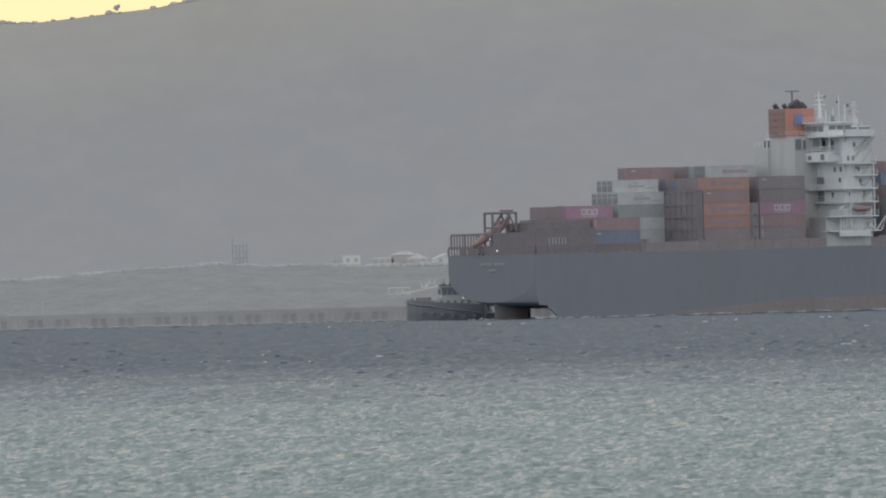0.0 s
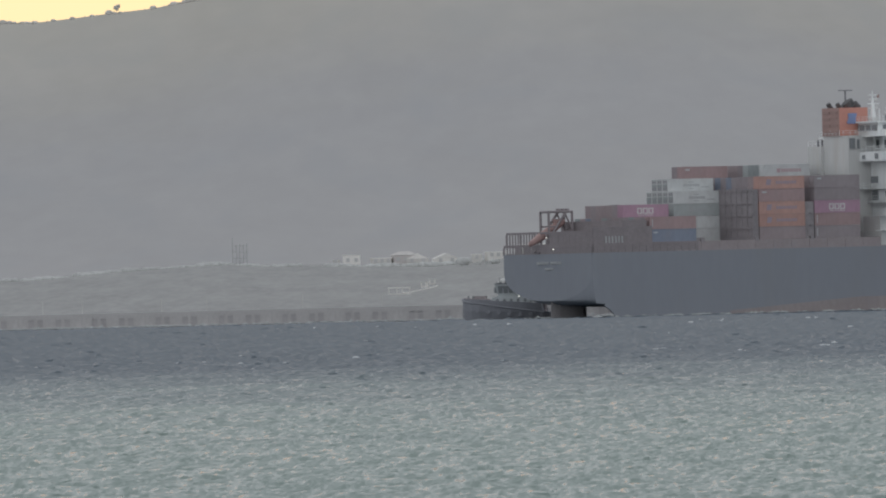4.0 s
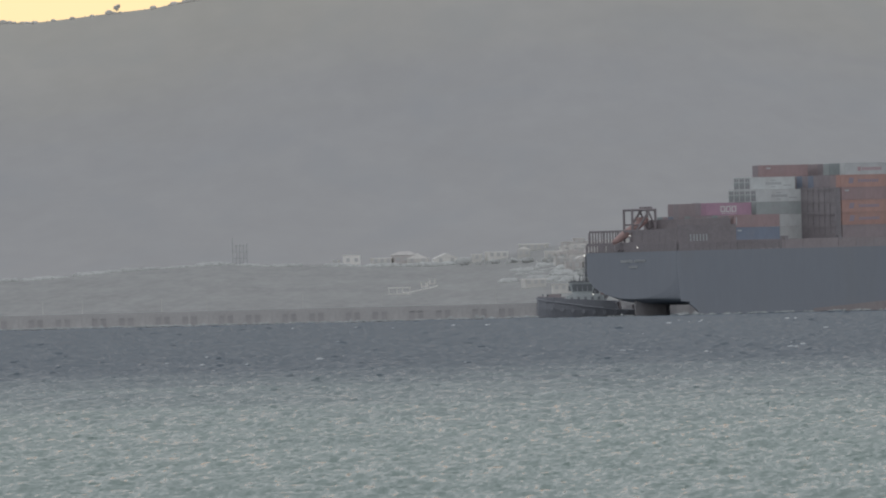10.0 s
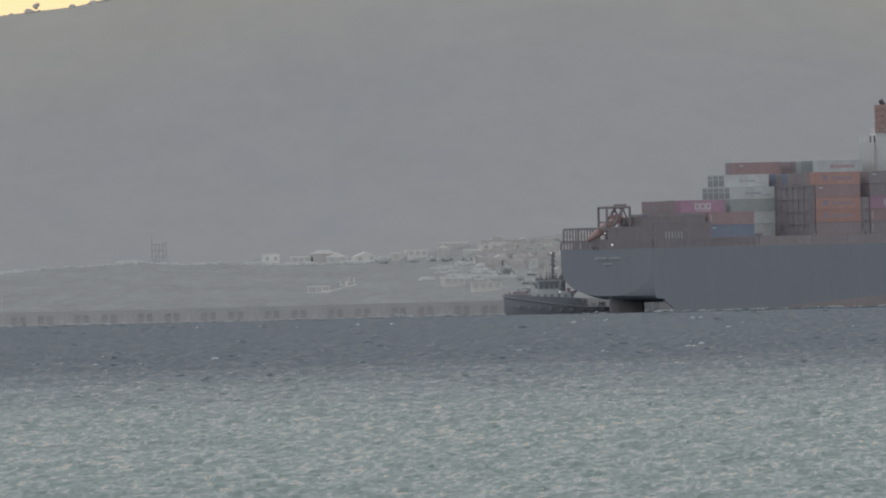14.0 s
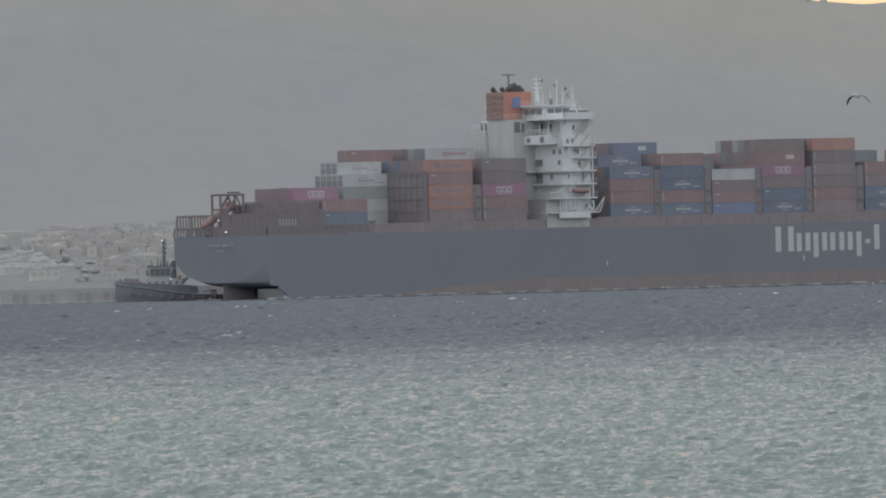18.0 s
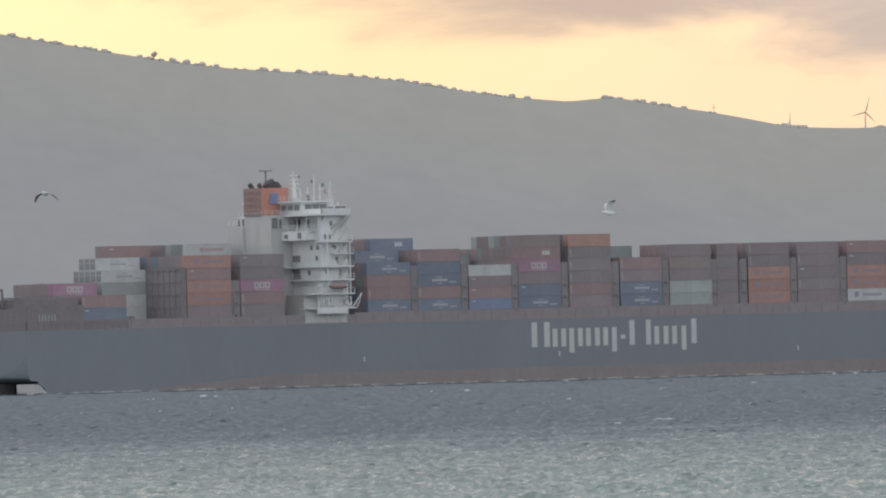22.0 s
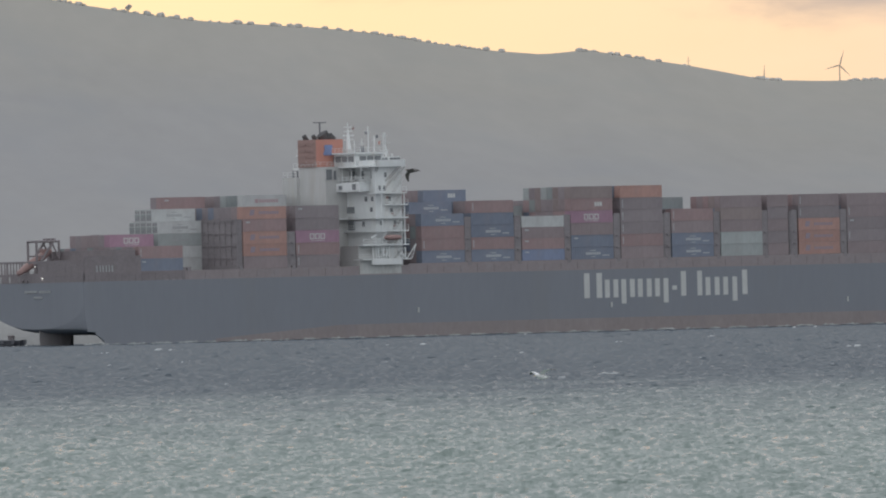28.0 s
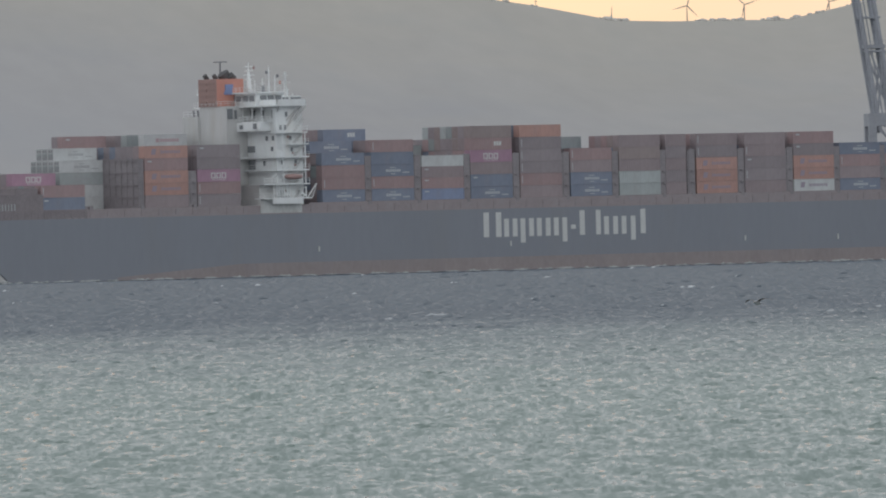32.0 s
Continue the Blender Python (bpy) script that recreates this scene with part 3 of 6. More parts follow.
shell = ((26.9, 4.0), (27.0, 2.0), (27.9, 1.5), (29.0, 0.5), (29.8, -0.6), (32.0, -3.0), (50.0, -6.0), (50.0, 4.0))
loft(bm, [[(u, w, z) for u, z in shell] for w in (-0.07, 0.6)])
part("side_shell", bm, HULL, ship)

# side passage below the deck cargo: coaming, posts and openings
bm = made((39, 115, 0.35, BEAM - 0.35, 14.25, 16.46), (115, 342, 0.35, BEAM - 0.35, 14.25, 16.81))
part("coaming", bm, COAMING, ship, "red-brown hatch coaming")
for k in range(0, 60):
    u = 53 + k * 4.8
    bm = made((u, u + 0.5, 0.24, 0.5, 14.2, 16.1))
    part("stanchion", bm, COAMING, ship)
part("sheer_rail", made((STERN + 22, 342, 0.02, 0.22, 14.3, 14.55)), COAMING, ship)

HOUSE_GREY_DIM = mat("name_paint", (0.47, 0.48, 0.49), 0.8, spread=0.08, size=1, fine=0.3)
# raised after deck with its slotted bulwark
after = part("after_deck", made((STERN + 0.4, 52, 0.4, BEAM - 0.4, 14.3, 14.5), (STERN + 8, 52, 3.0, BEAM - 3, 14.5, 16.2)), COAMING, ship)
for z0, z1, zt in ((14.3, 15.9, 16.5), (16.5, 18.9, 19.4)):
    inset = 0.0 if z0 < 15 else 0.5
    part("bulwark_rail", made((STERN + inset, STERN + inset + 0.3, inset, BEAM - inset, z1, zt)), DECKGEAR, ship)
    n = 30
    for k in range(n + 1):
        y = inset + (BEAM - 2 * inset - 0.55) * k / n
        if z0 > 15 and y < 23 and k % 2:
            continue
        part("bulwark_post", made((STERN + inset, STERN + inset + 0.1, y, y + (0.55 if k % 5 else 0.9), z0, z1)), DECKGEAR, ship)
    if z0 < 15:
        part("side_rail", made((STERN + 0.5, 52, 0.0, 0.4, z1, zt)), DECKGEAR, ship)
        for k in range(15):
            u = STERN + 1.5 + k * 1.85
            part("side_post", made((u, u + 0.8, 0.0, 0.4, z0, z1)), DECKGEAR, ship)
part("side_plating", made((STERN + 0.5, 52, 0.08, 0.8, 14.3, 15.95)), DECKGEAR, ship)
# plating that closes the starboard half of the upper bulwark
part("poop_plating", made((STERN + 0.56, STERN + 1.0, 1.0, 20.6, 16.4, 18.95)), DECKGEAR, ship)
part("lower_plating", made((STERN + 0.05, STERN + 0.5, 0.5, 27.5, 14.35, 15.95), (STERN + 0.05, STERN + 0.5, 29.0, 32.0, 14.35, 15.95), (STERN + 0.05, STERN + 0.5, 33.2, 36.0, 14.35, 15.95)), DECKGEAR, ship)
part("poop_side_plating", made((STERN + 0.6, 40, 0.3, 0.7, 16.4, 20.2)), DECKGEAR, ship)
part("poop_block", made((STERN + 9, 39, 1.0, 30.0, 16.2, 21.6)), DECKGEAR, ship)
# pale plates painted in for the light seen through gaps in the bulwark
for k in range(6):
    u = 27.6 + k * 0.85
    part("light_panel", made((u, u + 0.3, 0.1, 0.4, 16.5, 18.0)), HOUSE_GREY_DIM, ship, "narrow pale plate for light seen through a bulwark slot")

# gantry frame and free-fall lifeboat on the stern
bm = bmesh.new()
for y in (23.2, 27.0):
    bar(bm, (STERN + 2, y, 16.4), (STERN + 2, y, 24.2), 0.3)
    bar(bm, (STERN + 8.2, y, 16.4), (STERN + 8.2, y, 24.2), 0.3)
    bar(bm, (STERN + 2, y, 24.0), (STERN + 8.2, y, 24.0), 0.28)
    bar(bm, (STERN + 1.5, y, 17.2), (STERN + 6.6, y, 23.9), 0.3)
    bar(bm, (STERN + 8.2, y, 19.8), (STERN + 6.2, y, 23.9), 0.2)
    bar(bm, (STERN + 2, y, 20.6), (STERN + 4.2, y, 20.6), 0.18)
for u in (STERN + 2, STERN + 4.6, STERN + 6.6, STERN + 8.2):
    bar(bm, (u, 23.2, 24.0), (u, 27.0, 24.0), 0.28)
for u in (STERN + 5.4, STERN + 6.6, STERN + 7.6):
    box(bm, u, u + 0.5, 24.4, 25.8, 24.1, 24.7)
part("launching_frame", bm, DECKGEAR, ship, "oxide-red launching frame of the lifeboat")
bm = bmesh.new()
for y in (24.2, 26.0):
    bar(bm, (STERN - 0.5, y, 14.6), (STERN + 9.2, y, 20.2), 0.22)
part("launching_ramp", bm, DECKGEAR, ship)
bm = bmesh.new()
ringset = []
for k in range(11):
    s_ = k / 10.0
    rad = 0.95 * math.sin(math.pi * min(1, 0.08 + 0.84 * s_)) ** 0.55
    cx, cz = STERN - 2.2 + 9.4 * s_, 16.5 + 5.4 * s_
    ringset.append([(cx - 0.45 * rad * math.sin(6.2832 * j / 10), 25.1 + rad * math.cos(6.2832 * j / 10), cz + rad * math.sin(6.2832 * j / 10)) for j in range(10)])
loft(bm, ringset)
boat = part("lifeboat", bm, LIFE_OR, ship, "orange free-fall lifeboat on a slanted ramp", smooth=True)
part("cockpit", made((STERN + 4.6, STERN + 6.4, 24.3, 25.9, 21.0, 22.3)), LIFE_OR, boat)
part("deck_lamp", made((STERN - 0.15, STERN + 0.1, 17.6, 17.85, 15.2, 15.45)), LAMP_ON, ship, "small lit deck lamp")
part("deck_lamp", made((STERN - 0.15, STERN + 0.1, 20.9, 21.05, 18.0, 18.15)), LAMP_ON, ship, "small lit deck lamp")

# name and home port on the transom: plain bars
for y0, y1, z0, z1 in ((16.5, 22.0, 11.9, 12.6), (22.8, 28.0, 11.9, 12.6), (20.4, 24.2, 10.6, 11.2)):
    n = int((y1 - y0) / 0.75)
    for k in range(n):
        a = BEAM - y1 + (y1 - y0) * k / n + 1.0
        part("name_bar", made((STERN - 0.25, STERN + 0.02, a, a + 0.4, z0, z1 - 0.12)), HOUSE_GREY_DIM, ship)
# large pale bars along the side in place of the owner's name
TALL, SMALL = 5.9, 4.3
SIGN0, SZ0 = 164.9, 7.55
for a, b, hi in ((0, 1.6, TALL), (3.6, 5.2, TALL), (6.0, 7.4, SMALL), (8.5, 9.9, SMALL), (10.8, 12.2, SMALL), (13.3, 14.7, SMALL), (15.6, 17.0, SMALL), (18.2, 19.6, SMALL),
                 (20.6, 22.0, SMALL), (23.1, 24.5, SMALL), (25.6, 27.0, SMALL), (28.2, 29.7, TALL), (33.0, 34.4, TALL), (35.4, 36.8, SMALL), (38.1, 39.5, SMALL),
                 (40.6, 42.0, SMALL), (43.3, 44.7, SMALL), (46.2, 47.7, TALL)):
    lo = -1.5 if a in (10.8, 23.1, 43.3) else 0
    if a == 25.6:
        lo, hi = 1.5, 2.5
    u0, u1, z0, z1 = SIGN0 + a, SIGN0 + b, SZ0 + lo, SZ0 + hi
    part("hull_sign", made((u0, u1, -0.08, 0.02, z0, z1)), LETTER, ship, "off-white painted bar")
for u, z in ((172.5, 5.3), (117.0, 5.2), (242.0, 5.2), (270.0, 5.0), (300.0, 5.0)):
    part("draught_mark", made((u, u + 0.35, -0.3, 0.02, z, z + 1.2)), LETTER, ship)

# ---- deckhouse ----
U0, U1 = 106.4, 113.8


# storey levels as first set, and the deck heights fitted to the camera's view
STOREY = (0, 14.3, 16, 19.6, 23.1, 26.1, 29, 32.2, 35, 37.3, 40.4, 43.7, 44.1, 52)
DECK_AT = (0, 14.3, 14.9, 18.1, 21.5, 24.8, 27.9, 30.9, 33.7, 36.3, 39.75, 42.95, 43.35, 51.3)


def housed(name, bm, material, parent=None, label="", smooth=False):
    """A part of the deckhouse, set to the deck heights fitted to the view."""
    for v in bm.verts:
        v.co.z = float(np.interp(v.co.z, STOREY, DECK_AT))
    return part(name, bm, material, parent, label, smooth)


def add(name, boxes, material, label="", parent=ship):
    return housed(name, made(*boxes), material, parent, label)


tower = add("accommodation_block", [(U0, U1, 0.8, 13.0, 16.0, 37.3), (U0 + 1.0, U1, 13.0, 32.0, 16.0, 37.3), (U0 + 2.4, U1, 2.3, 32.0, 37.3, 40.4), (U0, U1, 0.8, 2.3, 37.3, 40.4), (U0, U0 + 2.4, 16.8, 32.0, 37.3, 40.4)], HOUSE_WHITE, "white accommodation block")
add("lower_step", [(U0 - 3.0, U0, 3.0, 13.7, 35.3, 37.15)], HOUSE_WHITE)
# grey set paler than the house low down, to lift the shade there
LOWER_GREY = mat("lower_house_grey", (0.56, 0.57, 0.56), 0.8, spread=0.08, size=3, fine=0.6, stain=(0.44, 0.40, 0.385), stain_amount=0.5, streak=3)
add("lower_house", [(101.6, U0, 1.4, 9.0, 16.0, 22.8)], HOUSE_GREY, "pale grey lower house")


def rail(name, pts, z, step=1.6, material=HOUSE_WHITE):
    """A two-bar handrail with posts along the points, standing at height z."""
    bm = bmesh.new()
    for (a, b), (c, d) in zip(pts, pts[1:]):
        for h in (0.55, 1.1):
            bar(bm, (a, b, z + h), (c, d, z + h), 0.045, 4)
        n = max(1, int(math.hypot(c - a, d - b) / step))
        for k in range(n + 1):
            x, y = a + (c - a) * k / n, b + (d - b) * k / n
            bar(bm, (x, y, z), (x, y, z + 1.1), 0.045, 4)
    return housed(name, bm, material, ship)


def flight(u, w0, z0, w1, z1, du=0.0):
    """A steep ladder stair with two stringers, rails and treads."""
    bm = bmesh.new()
    for o in (0.0, 0.75):
        bar(bm, (u + o, w0, z0), (u + o + du, w1, z1), 0.13, 4)
        bar(bm, (u + o, w0, z0 + 1.0), (u + o + du, w1, z1 + 1.0), 0.045, 4)
    for k in range(1, 10):
        f = k / 10.0
        box(bm, u + du * f, u + du * f + 0.75, w0 + (w1 - w0) * f - 0.12, w0 + (w1 - w0) * f + 0.12, z0 + (z1 - z0) * f, z0 + (z1 - z0) * f + 0.05)
    housed("ladder_stair", bm, HOUSE_GREY, ship)


# open deck under the bridge, with its posts, stairs and doors
add("upper_deck", [(U0 - 1.6, U0 + 2.4, 2.3, 17.5, 37.1, 37.32)], HOUSE_WHITE)
rail("railing", [(U0 - 1.5, 17.4), (U0 - 1.5, 2.4)], 37.32)
for w in (4.6, 8.6, 12.6, 16.4):
    add("deck_post", [(U0 - 1.5, U0 - 1.3, w, w + 0.2, 37.3, 40.4)], HOUSE_WHITE)
for w, d in ((14.8, 0.9), (13.0, 1.0), (9.2, 1.2), (5.0, 0.9)):
    add("recessed_window", [(U0 + 2.2, U0 + 2.42, w, w + d, 38.0, 39.7)], GLASS)
flight(U0 - 1.6, 11.3, 35.0, 7.7, 37.3)
flight(U0 - 1.4, 17.2, 37.4, 13.2, 40.6)
flight(U0 - 4.2, 20.7, 40.2, 16.9, 43.6)
rail("railing", [(U0 - 3.0, 13.6), (U0 - 3.0, 3.1), (U0 - 0.1, 3.1)], 37.2)
rail("railing", [(99.9, 30.4), (99.9, 24.6)], 38.7)
rail("railing", [(100.0, 24.3), (100.0, 14.5), (U0 - 2.4, 14.5)], 40.9)
rail("railing", [(U0 - 2.3, 32.3), (U0 - 2.3, 7.4)], 40.8)
rail("railing", [(U0 - 1.7, 31.4), (U0 - 1.7, 6.8), (U1, 6.8)], 44.1)
# narrow platform on the after side of the block
add("after_platform", [(U0 - 3.4, U0, 11.0, 14.4, 28.7, 29.0)], HOUSE_WHITE)
rail("railing", [(U0 - 3.3, 14.3), (U0 - 3.3, 11.1), (U0 - 0.1, 11.1)], 29.0)
# dark plate painted in for the doorway's inner shade
add("after_doorway", [(U0 - 0.2, U0 + 0.02, 9.9, 12.5, 26.3, 28.4)], GLASS)
add("engine_casing", [(100.5, U0 + 0.9, 13.02, 24.4, 16.0, 40.8), (99.8, 104, 24.4, 30.6, 16.0, 38.7)], HOUSE_GREY, "pale grey engine casing")
add("funnel", [(100.3, 108.0, 16.6, 24.2, 40.82, 47.4)], FUNNEL_OR, "orange funnel with dark louvred back")
LOUVRE = mat("louvre_shade_brown", (0.36, 0.25, 0.23), 0.8, spread=0.06)
add("funnel_back", [(100.15, 100.32, 16.6, 24.2, 40.82, 47.4)], FUNNEL_DK)
for k in range(4):
    for j in (0, 1):
        z = 41.5 + k * 1.5
        add("louvre", [(99.95, 100.2, 17.0 + j * 3.6, 20.1 + j * 3.6, z, z + 0.6)], LOUVRE)
bm = bmesh.new()
emblem = ((-1.3, -1.0), (-1.1, -1.25), (0.9, -1.25), (1.15, -1.0), (1.0, -0.2), (1.35, 0.9), (1.2, 1.2), (-0.7, 1.2), (-1.0, 0.95), (-0.85, 0.1))
loft(bm, [[(103.6 + a, y, 44.9 + b) for a, b in emblem] for y in (16.4, 16.62)])
housed("funnel_mark", bm, MARK_BLUE, ship, "blue company mark, a plain shape")
bm = bmesh.new()
for u, y, s in ((101.6, 22.3, 0.6), (103.0, 20.5, 0.55)):
    bar(bm, (u, y, 47.2), (u - 0.9, y, 48.4), s, 8)
for u, y, s, h in ((104.6, 20.0, 1.1, 49.6), (105.6, 20.6, 1.2, 50.0), (106.4, 19.4, 1.1, 49.2)):
    bar(bm, (u + 0.5, y, 47.2), (u - 0.6, y, h - 1.0), s, 10)
SOOT = mat("sooty_steel", (0.11, 0.11, 0.113), 0.8, spread=0.10, size=2, fine=0.4)
housed("exhaust_pipe", bm, SOOT, ship, "black exhaust pipes")
# bridge deck, wheelhouse and wings
add("bridge_deck", [(U0 - 2.4, U1 + 0.6, -0.4, 32.5, 40.4, 40.8)], HOUSE_WHITE)
add("wheelhouse", [(U0 - 1.0, U1 - 0.4, 7.5, 31.0, 40.8, 43.7)], HOUSE_WHITE)
add("wheelhouse_roof", [(U0 - 1.8, U1 + 0.2, 6.6, 31.6, 43.7, 44.1)], HOUSE_WHITE)
add("wing_bulwark", [(U0 - 0.4, U1 + 0.4, -0.4, 0.0, 40.8, 42.1), (U0 - 0.4, U0 - 0.1, -0.4, 7.4, 40.8, 42.1)], HOUSE_WHITE)
for k in range(8):
    y = 8.2 + k * 2.75
    add("wheelhouse_window", [(U0 - 1.2, U0 - 0.98, y, y + 2.1, 41.8, 43.2)], GLASS)
for k in range(3):
    add("wheelhouse_side_window", [(U0 + 0.2 + k * 2.1, U0 + 1.9 + k * 2.1, 7.3, 7.52, 41.8, 43.2)], GLASS)
bm = bmesh.new()
bar(bm, (U1 - 0.5, 0.2, 40.4), (U1 - 4.5, 0.9, 36.0), 0.28)
bar(bm, (U0 + 0.5, 0.2, 40.4), (U0 + 0.5, 3.0, 36.5), 0.22)
housed("wing_brace", bm, HOUSE_GREY, ship)
# galleries round the starboard side
for z, u0, u1, y1 in ((35.0, U0 - 0.6, U1 + 0.3, 5.0), (32.2, U0 + 2.6, U1 + 0.6, 0.9), (29.0, U0 - 1.0, U1 + 0.6, 13.6), (26.1, U0 - 1.2, U1 + 0.6, 13.6), (23.1, U0 - 5.0, U1 + 0.6, 3.0), (19.6, U0 - 5.2, U1 + 1.2, 3.0)):
    g = add("gallery", [(u0, u1, -1.0, y1, z - 0.32, z)], HOUSE_WHITE, "white gallery deck with rails")
    bm = bmesh.new()
    for h in (0.55, 1.1):
        bar(bm, (u0, -0.95, z + h), (u1, -0.95, z + h), 0.05, 4)
        bar(bm, (u1, -0.95, z + h), (u1, y1, z + h), 0.05, 4)
        bar(bm, (u0, -0.95, z + h), (u0, y1, z + h), 0.05, 4)
    for k in range(7):
        u = u0 + (u1 - u0) * k / 6
        bar(bm, (u, -0.95, z), (u, -0.95, z + 1.1), 0.05, 4)
    housed("railing", bm, HOUSE_WHITE, g)
    bm = bmesh.new()
    for o in (-0.7, 0.1):
        bar(bm, (U0 + 4.2, o, z), (U0 + 7.0, o, z + 2.75), 0.1, 4)
        bar(bm, (U0 + 4.2, o, z + 1.0), (U0 + 7.0, o, z + 3.7), 0.045, 4)
    for q in range(1, 10):
        box(bm, U0 + 4.1 + 0.28 * q, U0 + 4.35 + 0.28 * q, -0.7, 0.1, z + 0.275 * q, z + 0.275 * q + 0.05)
    housed("stair", bm, HOUSE_GREY, g)
    if z < 33:
        for u in (U0 + 0.6, U1 - 0.5):
            add("gallery_post", [(u, u + 0.25, -0.9, -0.65, z, z + 2.7)], HOUSE_WHITE)
add("platform_skirt", [(U0 - 2.6, U1 - 1.6, -1.05, -0.8, 18.0, 19.3)], HOUSE_WHITE, "rust-streaked white platform skirt")
add("base_house", [(101.0, U1 - 1.0, 0.12, BEAM - 0.2, 14.6, 19.2)], LOWER_GREY)
for k in range(7):
    add("pipe", [(U0 - 1.9 + k * 0.75, U0 - 1.6 + k * 0.75, -0.3, -0.05, 19.6, 22.8)], HOUSE_WHITE)
# windows and doors: the after face, then the starboard face
for z, ys in ((33.0, (4.4, 1.7)), (30.4, (2.2,)), (27.0, (5.6,))):
    for y in ys:
        add("window", [(U0 - 0.2, U0 + 0.02, y, y + 0.8, z, z + 1.1)], GLASS)
for z, w, d, h in ((35.8, 10.4, 1.2, 0.8), (35.7, 4.6, 1.3, 1.2)):
    add("window", [(U0 - 3.2, U0 - 2.98, w, w + d, z, z + h)], GLASS)
# dark plates on the wall stand for the shade inside these openings
add("side_opening", [(U0 - 0.2, U0 + 0.02, 9.9, 12.8, 30.1, 31.8)], GLASS, "dark square opening")
add("casing_doorway", [(100.7, 102.2, 12.8, 13.04, 38.0, 40.2)], GLASS, "dark doorway")
add("casing_doorway", [(102.8, 103.4, 12.8, 13.04, 38.0, 39.9)], GLASS, "dark doorway")
for z, places in ((38.2, (2.6,)), (35.4, (0.9, 2.2)), (33.0, (3.6,)), (30.2, (4.0,)), (27.2, (1.2, 5.0)), (24.0, (5.4, 6.4)), (20.4, (0.8, 5.8))):
    for u in places:
        add("porthole", [(U0 + u, U0 + u + 0.55, 0.6, 0.84, z, z + 1.0)], GLASS)
for u, z in ((3.0, 33.5), (4.3, 29.6), (4.9, 26.8), (2.2, 21.0)):
    add("lifebuoy", [(U0 + u, U0 + u + 0.5, 0.55, 0.82, z, z + 0.55)], LIFE_OR, "orange lifebuoy on its bracket")
# wing control house and its props
add("wing_house", [(U0 + 3.6, U1 - 0.6, 0.2, 3.2, 40.8, 42.9)], HOUSE_WHITE)
for k in range(3):
    add("wing_window", [(U0 + 3.9 + k, U0 + 4.7 + k, 0.02, 0.22, 41.7, 42.6)], GLASS)
for w in (0.6, 2.0):
    add("wing_window", [(U0 + 3.42, U0 + 3.62, w, w + 1.0, 41.7, 42.6)], GLASS)
bm = bmesh.new()
bar(bm, (U1 + 0.5, -0.1, 40.4), (U1 - 2.2, 0.7, 37.4), 0.2)
bar(bm, (U1 - 1.4, -0.1, 40.4), (U1 - 4.6, 0.7, 37.4), 0.16)
housed("wing_prop", bm, HOUSE_GREY, ship)
# liferaft drums along the galleries
for u, z in ((5.2, 23.9), (6.0, 23.9), (6.6, 20.2), (1.6, 20.2), (2.4, 20.2)):
    bm = bmesh.new()
    bar(bm, (U0 + u, -0.8, z), (U0 + u, 0.3, z), 0.32, 8)
    housed("liferaft_drum", bm, HOUSE_WHITE, ship)
bm = bmesh.new()
bar(bm, (U1 + 0.2, -0.6, 19.6), (U1 + 2.4, -1.2, 23.0), 0.14)
bar(bm, (U1 + 1.6, -0.6, 19.6), (U1 + 2.4, -1.2, 23.0), 0.12)
housed("accommodation_ladder_davit", bm, HOUSE_WHITE, ship)
bm = bmesh.new()
ringset = []
for k in range(7):
    s = k / 6.0
    r = 0.75 * math.sin(math.pi * (0.14 + 0.72 * s)) ** 0.6
    ringset.append([(U0 + 1.2 + 4.6 * s, -0.9 + r * math.cos(6.2832 * j / 8), 24.5 + 0.8 * r * math.sin(6.2832 * j / 8)) for j in range(8)])
loft(bm, ringset)
housed("rescue_boat", bm, LIFE_OR, ship, "orange rescue boat on davits", smooth=True)
bm = bmesh.new()
bar(bm, (U0 + 1.0, 0.4, 23.1), (U0 + 2.2, -1.0, 26.6), 0.18)
bar(bm, (U0 - 1.8, 0.4, 24.5), (U0 + 2.2, -1.0, 26.6), 0.2)
housed("davit", bm, HOUSE_WHITE, ship)
# masts, scanners, flags
bm = bmesh.new()
bar(bm, (109.0, 15.6, 44.0), (109.0, 15.9, 49.6), 0.75, 8, 0.22)
bar(bm, (109.0, 15.9, 49.6), (109.0, 15.9, 51.2), 0.14)
bar(bm, (109.0, 13.6, 47.2), (109.0, 17.8, 47.2), 0.09)
bar(bm, (107.9, 15.9, 50.2), (110.5, 15.9, 50.2), 0.1)
bar(bm, (109.0, 14.2, 49.2), (109.0, 17.4, 49.2), 0.12)
bar(bm, (107.6, 15.8, 48.2), (110.6, 15.8, 48.2), 0.12)
housed("radar_mast", bm, HOUSE_WHITE, ship, "white radar mast")
add("radar_scanner", [(105.4, 109.0, 25.0, 25.4, 51.4, 51.65)], DARK)
bm = bmesh.new()
bar(bm, (107.2, 25.2, 44.0), (107.2, 25.2, 51.6), 0.22)
housed("scanner_post", bm, DARK, ship)
for u, y, z in ((110.5, 9.5, 50.2), (111.5, 8.5, 48.0), (111.0, 13.0, 47.4), (112.0, 4.0, 44.6), (110.8, 16.0, 47.0), (112.4, 2.4, 43.6)):
    bm = bmesh.new()
    bar(bm, (u, y, 42.0 if z < 45 else 44.0), (u, y, z), 0.13, 5)
    bar(bm, (u, y - 0.9, z - 1.2), (u, y + 0.9, z - 1.2), 0.08, 4)
    housed("aerial", bm, HOUSE_WHITE, ship)
bm = bmesh.new()
